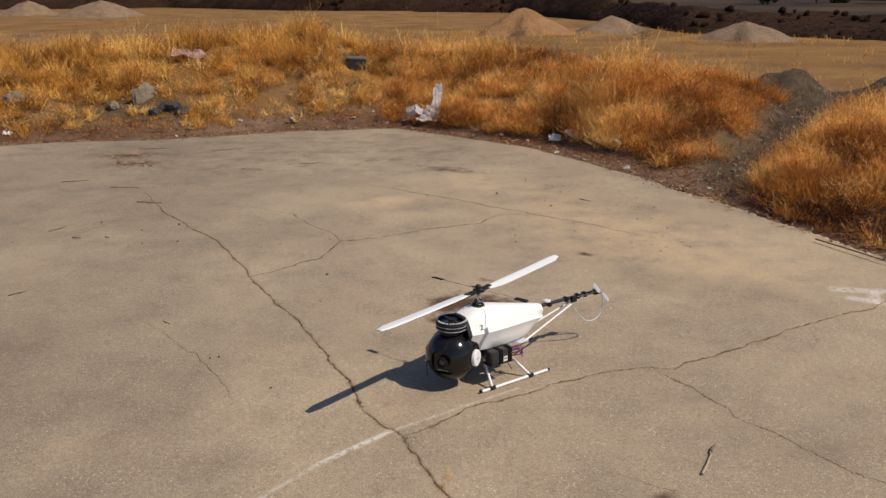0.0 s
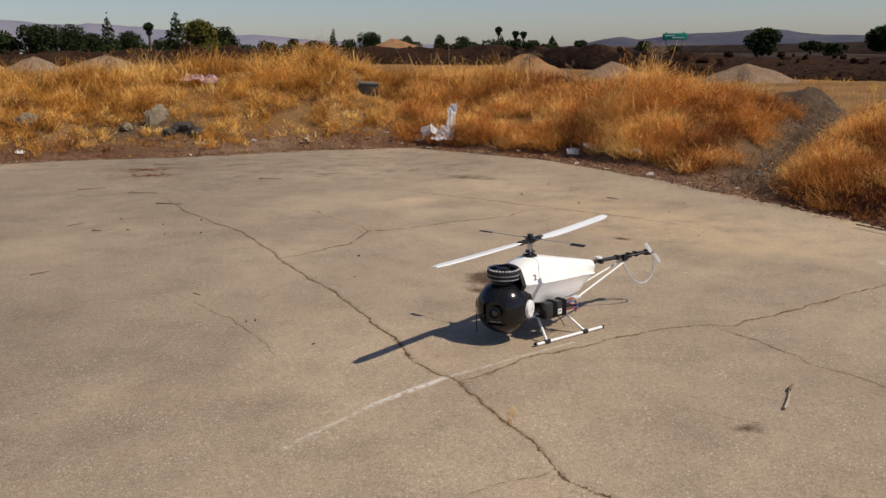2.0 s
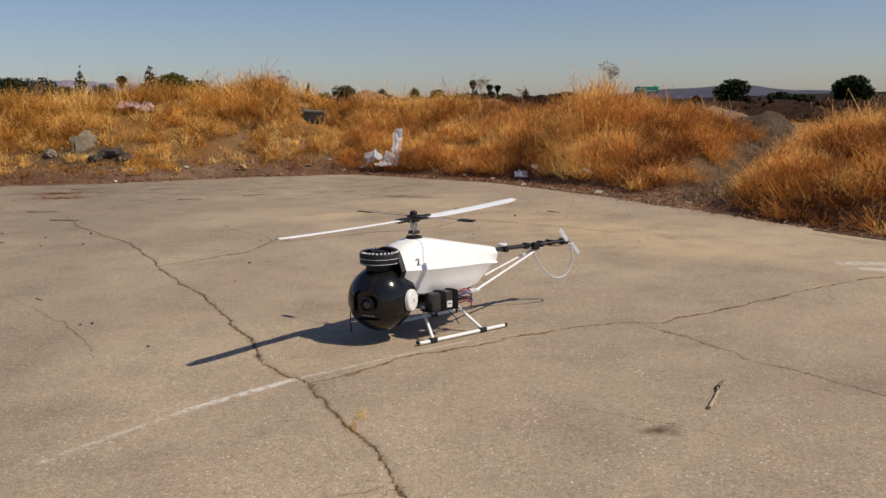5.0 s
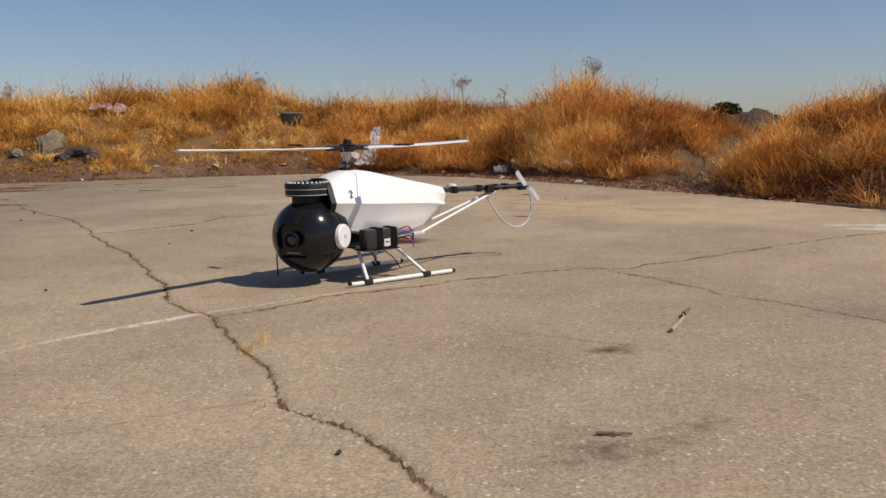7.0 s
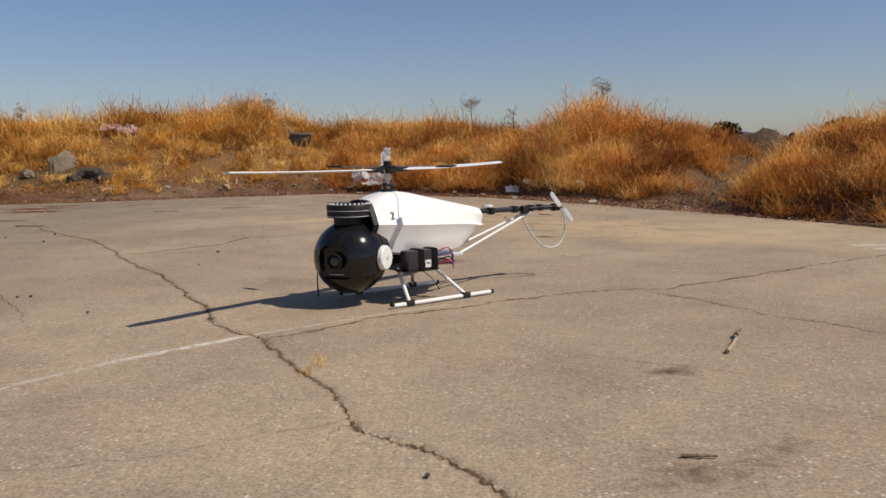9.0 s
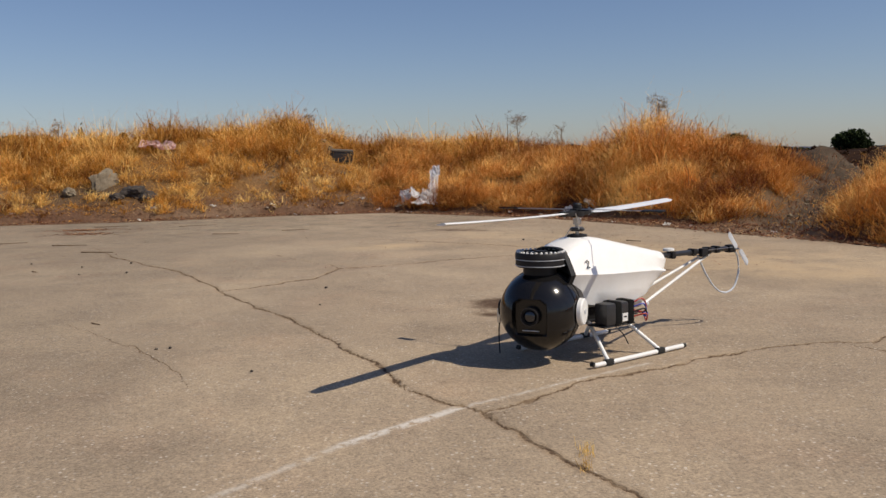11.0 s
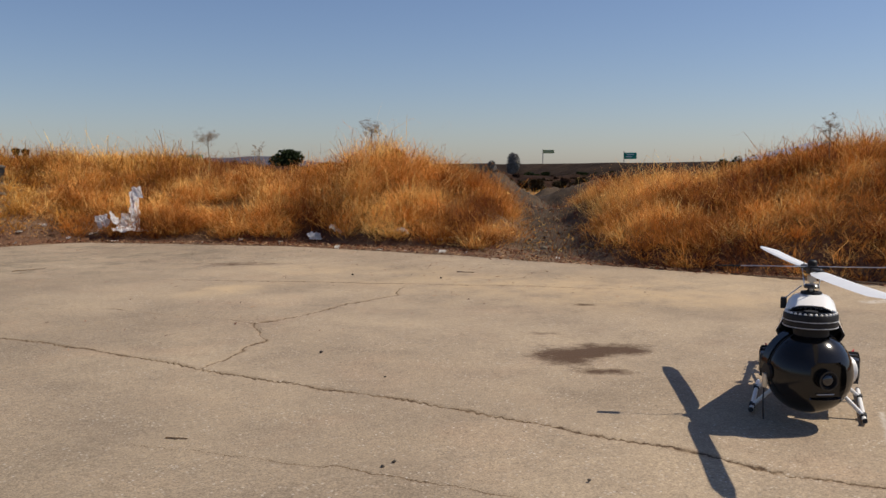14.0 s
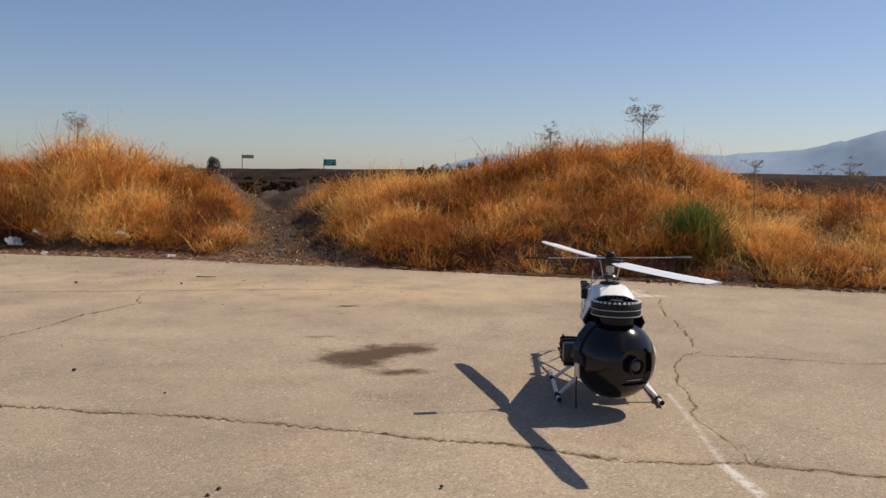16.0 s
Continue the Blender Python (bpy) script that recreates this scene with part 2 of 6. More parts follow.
SIGN_STEEL = simple("sign_post_steel", (0.20, 0.20, 0.20), (0.32, 0.32, 0.32), 2.0, 0.5, 0.6)
SIGN_TEXT = simple("sign_lettering", (0.7, 0.72, 0.7), (0.8, 0.82, 0.8), 2.0, 0.5)
SHELL_WHITE = simple("white_gelcoat_shell", (0.82, 0.81, 0.78), (0.88, 0.87, 0.85), 14, 0.28, spec=0.5)
BLADE_WHITE = simple("white_blade_skin", (0.76, 0.76, 0.75), (0.84, 0.84, 0.83), 18, 0.35)
TUBE_WHITE = simple("white_painted_tube", (0.70, 0.70, 0.68), (0.82, 0.82, 0.80), 40, 0.4)
BALL_BLACK = simple("black_carbon_shell", (0.006, 0.006, 0.0065), (0.013, 0.012, 0.012), 55, 0.14, spec=0.42)
MATT_BLACK = simple("matt_black_plastic", (0.007, 0.007, 0.008), (0.020, 0.019, 0.019), 30, 0.55, spec=0.3)
STRAP = simple("black_woven_strap", (0.006, 0.006, 0.006), (0.013, 0.013, 0.013), 120, 0.95, spec=0.1)
WRAP = simple("charcoal_shrink_wrap", (0.016, 0.016, 0.018), (0.034, 0.034, 0.036), 25, 0.35)
RUBBER = simple("black_rubber", (0.009, 0.009, 0.009), (0.02, 0.02, 0.02), 40, 0.8)
CARBON = simple("carbon_fibre_tube", (0.012, 0.012, 0.014), (0.035, 0.035, 0.038), 90, 0.3)
STEEL = simple("brushed_steel", (0.45, 0.45, 0.46), (0.62, 0.62, 0.63), 60, 0.32, 1.0)
GLASS_LENS = simple("coated_lens", (0.006, 0.007, 0.012), (0.012, 0.014, 0.022), 20, 0.04, spec=0.9)
GREY_PLASTIC = simple("pale_grey_plastic", (0.46, 0.48, 0.52), (0.58, 0.60, 0.63), 30, 0.45)
RED_WIRE = simple("red_wire", (0.35, 0.02, 0.015), (0.45, 0.04, 0.03), 60, 0.5)
BLUE_WIRE = simple("blue_wire", (0.04, 0.05, 0.30), (0.08, 0.10, 0.42), 60, 0.5)
LABEL_WHITE = simple("printed_label", (0.62, 0.62, 0.60), (0.75, 0.75, 0.74), 30, 0.5)
INK = simple("black_ink", (0.010, 0.010, 0.010), (0.02, 0.02, 0.02), 50, 0.6)
CAR_PAINT = simple("white_vehicle_paint", (0.7, 0.7, 0.7), (0.8, 0.8, 0.8), 1, 0.3)


# ---- mesh helpers ----
def mesh_from(name, verts, faces, material, smooth=False):
    me = bpy.data.meshes.new(name)
    me.from_pydata([tuple(map(float, v)) for v in verts], [], [tuple(map(int, f)) for f in faces])
    me.update()
    me.materials.append(material)
    if smooth:
        me.polygons.foreach_set("use_smooth", [True] * len(me.polygons))
    return me


def quads(name, verts, faces, material, smooth=True):
    """Fast mesh from numpy arrays of points and of faces that all have as many corners."""
    verts = np.asarray(verts, dtype=np.float32)
    faces = np.asarray(faces, dtype=np.int32)
    k = faces.shape[1]
    me = bpy.data.meshes.new(name)
    me.vertices.add(len(verts))
    me.vertices.foreach_set("co", verts.ravel())
    me.loops.add(faces.size)
    me.loops.foreach_set("vertex_index", faces.ravel())
    me.polygons.add(len(faces))
    me.polygons.foreach_set("loop_start", np.arange(0, faces.size, k, dtype=np.int32))
    me.polygons.foreach_set("use_smooth", np.full(len(faces), smooth))
    me.update(calc_edges=True)
    me.materials.append(material)
    return me


def add_attr(me, name, values):
    a = me.attributes.new(name, "FLOAT", "POINT")
    a.data.foreach_set("value", np.asarray(values, dtype=np.float32))


def thing(name, label, category, at=None, group="", kind=""):
    ob = new(name)
    ob.empty_display_size = 0.1
    if at is not None:
        ob.matrix_world = at
    return tagged(ob, label, category, group, kind)


def part(name, bm, material, parent, label="", smooth=True):
    """Links a bmesh as ONE mesh object under a thing or under a part."""
    me = bpy.data.meshes.new(name)
    bm.normal_update()
    bm.to_mesh(me)
    bm.free()
    me.materials.append(material)
    if smooth:
        me.polygons.foreach_set("use_smooth", [True] * len(me.polygons))
        me.set_sharp_from_angle(angle=radians(38))
    ob = new(name, me)
    ob.parent = parent
    if label:
        tagged(ob, label)
    return ob


def solo(name, bm, material, label, category, at=None, group="", kind="", smooth=True):
    ob = part(name, bm, material, None, "", smooth)
    if at is not None:
        ob.matrix_world = at
    return tagged(ob, label, category, group, kind)


def box(size, at=(0, 0, 0), turn=(0, 0, 0), bevel=0.0, bm=None):
    bm = bm or bmesh.new()
    g = bmesh.ops.create_cube(bm, size=1.0, matrix=pose(*at, *turn) @ Matrix.Diagonal((*size, 1)))
    if bevel:
        es = list({e for v in g["verts"] for e in v.link_edges})
        bmesh.ops.bevel(bm, geom=es, offset=bevel, segments=2, affect="EDGES", profile=0.6)
    return bm


def rod(a, b, r1, r2=None, seg=12, bm=None, caps=True):
    bm = bm or bmesh.new()
    a, b = Vector(a), Vector(b)
    turn = (b - a).to_track_quat("Z", "Y").to_matrix().to_4x4()
    bmesh.ops.create_cone(bm, cap_ends=caps, segments=seg, radius1=r1, radius2=r1 if r2 is None else r2,
                          depth=(b - a).length, matrix=Matrix.Translation((a + b) / 2) @ turn)
    return bm


def turned(profile, seg=40, m=Matrix.Identity(4), bm=None):
    """A body of revolution about z from (radius, height) pairs."""
    bm = bm or bmesh.new()
    rings = []
    for r, z in profile:
        if r < 1e-6:
            rings.append([bm.verts.new(m @ Vector((0, 0, z)))])
        else:
            rings.append([bm.verts.new(m @ Vector((r * math.cos(2 * math.pi * i / seg), r * math.sin(2 * math.pi * i / seg), z))) for i in range(seg)])
    for p, q in zip(rings, rings[1:]):
        for i in range(seg):
            j = (i + 1) % seg
            vs = [p[i % len(p)], p[j % len(p)], q[j % len(q)], q[i % len(q)]]
            vs = list(dict.fromkeys(vs))
            if len(vs) > 2:
                bm.faces.new(vs)
    return bm


def tube(points, r, seg=8, bm=None, closed=False):
    """A round bar swept along points; r is one radius or one for each point."""
    bm = bm or bmesh.new()
    pts = [Vector(p) for p in points]
    rs = r if isinstance(r, (list, tuple)) else [r] * len(pts)
    rings = []
    up = Vector((0, 0, 1))
    for i, p in enumerate(pts):
        d = (pts[min(i + 1, len(pts) - 1)] - pts[max(i - 1, 0)]).normalized()
        s = d.cross(up)
        s = d.cross(Vector((1, 0, 0))) if s.length < 0.05 else s
        s.normalize()
        u = s.cross(d)
        rings.append([bm.verts.new(p + rs[i] * (s * math.cos(2 * math.pi * k / seg) + u * math.sin(2 * math.pi * k / seg))) for k in range(seg)])
    for p, q in zip(rings, rings[1:]):
        for k in range(seg):
            bm.faces.new((p[k], p[(k + 1) % seg], q[(k + 1) % seg], q[k]))
    bm.faces.new(rings[0][::-1])
    bm.faces.new(rings[-1])
    return bm


def curve_points(ctrl, n):
    """Catmull-Rom through the control points."""
    c = [Vector(p) for p in ctrl]
    c = [2 * c[0] - c[1], *c, 2 * c[-1] - c[-2]]
    out = []
    for i in range(1, len(c) - 2):
        for k in range(n):
            t = k / n
            p0, p1, p2, p3 = c[i - 1:i + 3]
            out.append(0.5 * (2 * p1 + (p2 - p0) * t + (2 * p0 - 5 * p1 + 4 * p2 - p3) * t * t + (3 * p1 - p0 - 3 * p2 + p3) * t ** 3))
    return [*out, c[-2]]


def vnoise(x, y, scale, seed=0):
    """Smooth value noise for numpy arrays, about -1 to 1."""
    x = np.asarray(x, float) * scale + seed * 17.31
    y = np.asarray(y, float) * scale + seed * 9.77
    xi, yi = np.floor(x), np.floor(y)
    fx, fy = x - xi, y - yi
    fx, fy = fx * fx * (3 - 2 * fx), fy * fy * (3 - 2 * fy)

    def h(a, b):
        v = np.sin(a * 127.1 + b * 311.7) * 43758.5453
        return (v - np.floor(v)) * 2 - 1
    return (h(xi, yi) * (1 - fx) + h(xi + 1, yi) * fx) * (1 - fy) + (h(xi, yi + 1) * (1 - fx) + h(xi + 1, yi + 1) * fx) * fy


def fbm(x, y, scale, octaves=4, seed=0):
    return sum(vnoise(x, y, scale * 2 ** i, seed + i) / 2 ** i for i in range(octaves)) / 1.6


def smooth(a, b, v):
    t = np.clip((v - a) / (b - a), 0, 1)
    return t * t * (3 - 2 * t)


# ---- the lie of the land ----
# rim of the pad from its left end over the far corner and down its right side
RIM = np.array([(-16.0, 10.6), (-9.0, 12.2), (-6.0, 13.1), (-4.3, 13.3), (-2.5, 13.95), (-0.8, 14.2), (0.25, 13.3), (1.2, 12.35), (2.0, 11.0),
                (2.45, 9.95), (2.95, 8.9), (3.55, 7.45), (3.95, 6.3), (4.6, 4.8), (5.6, 2.6), (7.0, -1.0), (8.5, -6.0)])
SEG_A, SEG_B = RIM[:-1], RIM[1:]
SEG_L = np.hypot(*(SEG_B - SEG_A).T)
SEG_S = np.concatenate([[0], np.cumsum(SEG_L)])
CORNER_S = SEG_S[5]
GAP_S = (SEG_S[9] + SEG_S[10]) / 2 - 0.05


def rim_distance(x, y):
    """Signed distance from the rim (outside positive) and the way along it, for arrays."""
    x, y = np.asarray(x, float).ravel(), np.asarray(y, float).ravel()
    best = np.full(x.shape, 1e9)
    along = np.zeros(x.shape)
    side = np.ones(x.shape)
    for a, b, ln, s0 in zip(SEG_A, SEG_B, SEG_L, SEG_S):
        d = (b - a) / ln
        u = np.clip((x - a[0]) * d[0] + (y - a[1]) * d[1], 0, ln)
        px, py = x - a[0] - u * d[0], y - a[1] - u * d[1]
        r = np.hypot(px, py)
        near = r < best - 1e-9
        best[near] = r[near]
        along[near] = (s0 + u)[near]
        side[near] = np.sign(-d[1] * px + d[0] * py)[near]
    return best * np.where(side == 0, 1, side), along


# crest height and breadth of the bank, by the way along the rim counted from the far corner
CREST = np.array([(-17, 0.8), (-9, 0.98), (-6, 0.94), (-4.2, 0.98), (-3.2, 1.04), (-2.3, 1.14), (-1.4, 1.24), (-0.8, 1.14), (0, 0.86), (0.6, 0.72), (1.2, 0.62), (2.0, 0.66), (3.1, 0.72), (4.2, 0.54),
                  (5.0, 0.50), (5.75, 0.48), (6.5, 0.60), (7.6, 0.80), (8.4, 1.0), (9.2, 1.06), (9.8, 0.84), (10.4, 0.58), (11.2, 0.50), (13.0, 0.46), (20.0, 0.46)])
# the cut through the bank, and the two grey spoil heaps beyond it
CUT = np.array([(2.45, 9.2), (2.85, 9.65), (4.2, 11.15), (5.5, 13.2), (6.9, 15.3), (7.8, 17.5)])
SPOIL = ((5.75, 15.0, 0.95, 1.25, 0.76), (8.5, 15.2, 1.2, 1.8, 0.72))


def cut_distance(x, y):
    best = np.full(np.shape(x), 1e9)
    for a, b in zip(CUT[:-1], CUT[1:]):
        ln = math.hypot(*(b - a))
        d = (b - a) / ln
        u = np.clip((x - a[0]) * d[0] + (y - a[1]) * d[1], 0, ln)
        best = np.minimum(best, np.hypot(x - a[0] - u * d[0], y - a[1] - u * d[1]))
    return best


def land(x, y):
    """Height of the land, distance from the bank's foot and the way along it."""
    x, y = np.asarray(x, float), np.asarray(y, float)
    d0, s = rim_distance(x, y)
    d0, s = d0.reshape(x.shape), s.reshape(x.shape) - CORNER_S
    # a flat dirt apron lies between the concrete and the mound
    d = d0 - np.interp(s, [-20, -1, 0, 1.5, 4.4, 5.3, 5.8, 20], [0.12, 0.12, 0.22, 0.40, 0.58, 0.45, 0.08, 0.08]) * (1 + 0.25 * vnoise(x, y, 1.1, 15))
    crest = np.interp(s, CREST[:, 0], CREST[:, 1])
    rise = np.interp(s, [-20, -1, 1.5, 6, 8, 12], [3.0, 2.8, 1.5, 1.6, 1.8, 1.9])
    t = np.clip(d / rise, 0, 1)
    up = t ** 0.85 * (1 - 0.12 * np.sin(np.pi * t))
    back = smooth(rise + 0.9, rise + 5.5, d)
    z = crest * up * (1 - 0.92 * back)
    c = cut_distance(x, y)
    z = z * smooth(0.22, 1.0, c) + (1 - smooth(0.22, 1.0, c)) * 0.36 * smooth(0.6, 4.6, d0) * (1 - back)
    z = z - 0.20 * np.exp(-(((x + 1.65) / 0.42) ** 2 + ((y - 16.6) / 0.5) ** 2))
    for hx, hy, rx, ry, h in SPOIL:
        z = np.maximum(z, h * np.exp(-(((x - hx) / rx) ** 2 + ((y - hy) / ry) ** 2)) * (1 + 0.3 * fbm(x, y, 1.8, 4, 33)))
    z = z + np.where(d0 > 0.05, fbm(x, y, 0.9, 4, 3) * 0.10 * np.clip(d, 0, 1) * (1 - 0.5 * back) + 0.012 * fbm(x, y, 6, 3, 5), 0)
    z = z + smooth(14, 60, d) * fbm(x, y, 0.05, 3, 8) * 0.25
    return np.where(d0 < 0.02, -0.06, np.where(d0 < 0.25, np.minimum(z, 0.012), z)), d, s


def ground():
    def axis(lo, hi, step, far):
        core = np.arange(lo, hi + 1e-6, step)
        g = [step]
        while sum(g) < far:
            g.append(g[-1] * 1.16)
        out = np.cumsum(g)
        return np.concatenate([lo - out[::-1], core, hi + out])
    xs, ys = axis(-12, 12, 0.11, 4200), axis(-2, 22, 0.11, 4200)
    gx, gy = np.meshgrid(xs, ys)
    z, d, s = land(gx, gy)
    far = np.hypot(gx, gy)
    z = np.where((rim_distance(gx, gy)[0].reshape(gx.shape) < 0) & (far < 60), -0.06, z)
    nx, ny = len(xs), len(ys)
    idx = np.arange(nx * ny).reshape(ny, nx)
    f = np.stack([idx[:-1, :-1], idx[:-1, 1:], idx[1:, 1:], idx[1:, :-1]], -1).reshape(-1, 4)
    me = quads("ground", np.stack([gx, gy, z], -1).reshape(-1, 3), f, EARTH)
    cut = np.exp(-(cut_distance(gx, gy) / 0.75) ** 2)
    bare = np.clip(smooth(0.9, 0.1, d) + 0.45 * smooth(0.1, 0.6, fbm(gx, gy, 0.8, 4, 1)) + cut, 0, 1)
    bare = np.where(far > 24, np.clip(0.05 + 0.8 * fbm(gx, gy, 0.06, 4, 2), 0, 0.6), bare)
    grey = cut * smooth(0.0, 0.7, d)
    for hx, hy, rx, ry, h in SPOIL:
        grey = grey + 1.2 * np.exp(-(((gx - hx) / rx / 1.1) ** 2 + ((gy - hy) / ry / 1.1) ** 2))
    grey = np.clip(grey + 0.85 * np.exp(-(((gx + 5.1) / 0.9) ** 2 + ((gy - 14.35) / 0.55) ** 2)), 0, 1)
    # dark turned soil beyond the berm
    edge = np.interp(np.degrees(np.arctan2(gx, gy)), [-62, -30, -17, -6.6, 4.2, 11, 15, 26, 33, 56], [150, 132, 116, 90, 79, 58, 47, 43, 38, 34])
    tilled = smooth(0.5, 3.0, far - edge) * (gy > 0) * np.clip(0.95 + 0.4 * fbm(gx, gy, 0.07, 3, 44), 0, 1)
    add_attr(me, "tilled", tilled.ravel())
    d0 = rim_distance(gx, gy)[0].reshape(gx.shape)
    leafy = smooth(0.02, 0.12, d0) * smooth(1.0, 0.25, d) * np.clip(0.75 + 0.8 * fbm(gx, gy, 1.2, 3, 12), 0, 1) * (1 - cut)
    add_attr(me, "leafy", leafy.ravel())
    add_attr(me, "bare", bare.ravel())
    add_attr(me, "grey", grey.ravel())
    return tagged(new("ground", me), "dry earth with straw-coloured grass reaching the horizon", "ground", kind="structure")


ground()

# ---- concrete pad ----
CRACKS = {
    # name: half width in metres, points
    "long": (0.0085, [(-3.4, 9.6), (-2.9, 8.7), (-2.37, 7.98), (-2.1, 7.66), (-1.79, 7.08), (-1.59, 6.62), (-1.35, 6.18), (-1.12, 5.79), (-0.88, 5.3), (-0.70, 4.9), (-0.57, 4.66), (-0.5, 4.38),
                     (-0.36, 4.13), (-0.24, 4.0), (-0.12, 3.72), (0.0, 3.46), (0.07, 3.27), (0.13, 3.1), (0.155, 2.98), (0.28, 2.88), (0.39, 2.7), (0.47, 2.52), (0.8, 1.9), (1.0, 1.1), (1.5, -0.5)]),
    "right": (0.0058, [(-0.24, 4.0), (-0.05, 4.12), (0.15, 4.3), (0.46, 4.48), (0.69, 4.63), (1.0, 4.77), (1.23, 4.81), (1.33, 4.79), (1.56, 4.93), (1.88, 5.1), (2.29, 5.39), (2.8, 5.67), (3.05, 5.78), (3.6, 6.3)]),
    "spur": (0.0038, [(1.25, 4.8), (1.33, 4.64), (1.45, 4.42), (1.55, 4.18), (1.74, 3.92), (1.8, 3.77), (1.88, 3.66), (2.4, 3.2), (3.0, 2.9)]),
    "loop": (0.0075, [(-1.58, 6.56), (-1.23, 6.92), (-1.09, 7.05), (-0.95, 7.61), (-0.64, 7.69), (-0.15, 8.0), (0.32, 8.17), (0.69, 8.66)]),
    "loop_left": (0.0065, [(-0.95, 7.61), (-1.05, 7.86), (-1.34, 8.19), (-1.56, 8.58), (-1.9, 8.8), (-2.6, 9.1)]),
    "joint": (0.0065, [(-0.9, 9.95), (0.03, 9.22), (0.69, 8.68), (1.41, 8.1), (1.95, 7.56)]),
    "low": (0.0035, [(0.13, 3.05), (-0.05, 2.98), (-0.3, 2.85), (-0.6, 2.8)]),
    "hair": (0.002, [(0.75, 3.65), (1.0, 3.5), (1.15, 3.38)]),
    "left_hair": (0.0022, [(-2.05, 5.6), (-1.55, 5.0), (-1.35, 4.75), (-1.2, 4.4)]),
}


def crack_field(x, y):
    """Signed distance to the nearest crack and that crack's half width."""
    x, y = x + 0.028 * fbm(x, y, 6.5, 3, 61), y + 0.028 * fbm(x, y, 6.5, 3, 71)
    best = np.full(x.shape, 9.0)
    sgn = np.ones(x.shape)
    wid = np.full(x.shape, 0.004)
    for hw, pts in CRACKS.values():
        pts = np.array(pts)
        n = len(pts) - 1
        for i, (a, b) in enumerate(zip(pts[:-1], pts[1:])):
            ln = math.hypot(*(b - a))
            d = (b - a) / ln
            raw = (x - a[0]) * d[0] + (y - a[1]) * d[1]
            u = np.clip(raw, 0, ln)
            px, py = x - a[0] - u * d[0], y - a[1] - u * d[1]
            r = np.hypot(px, py)
            near = r < best
            best = np.where(near, r, best)
            sgn = np.where(near, np.where(-d[1] * px + d[0] * py >= 0, 1.0, -1.0), sgn)
            ends = np.minimum(1, np.minimum((i + u / ln) / 1.0 + 0.35, (n - i - u / ln) / 1.0 + 0.12))
            wid = np.where(near, hw * ends, wid)
    return best * sgn, wid


def blob(x, y, cx, cy, rx, ry, turn=0.0):
    c, s = math.cos(radians(turn)), math.sin(radians(turn))
    u, v = ((x - cx) * c + (y - cy) * s) / rx, (-(x - cx) * s + (y - cy) * c) / ry
    return np.exp(-(u * u + v * v))


def line_mask(x, y, a, b, w):
    a, b = np.array(a), np.array(b)
    ln = math.hypot(*(b - a))
    d = (b - a) / ln
    u = np.clip((x - a[0]) * d[0] + (y - a[1]) * d[1], 0, ln)
    return np.exp(-(np.hypot(x - a[0] - u * d[0], y - a[1] - u * d[1]) / w) ** 4)


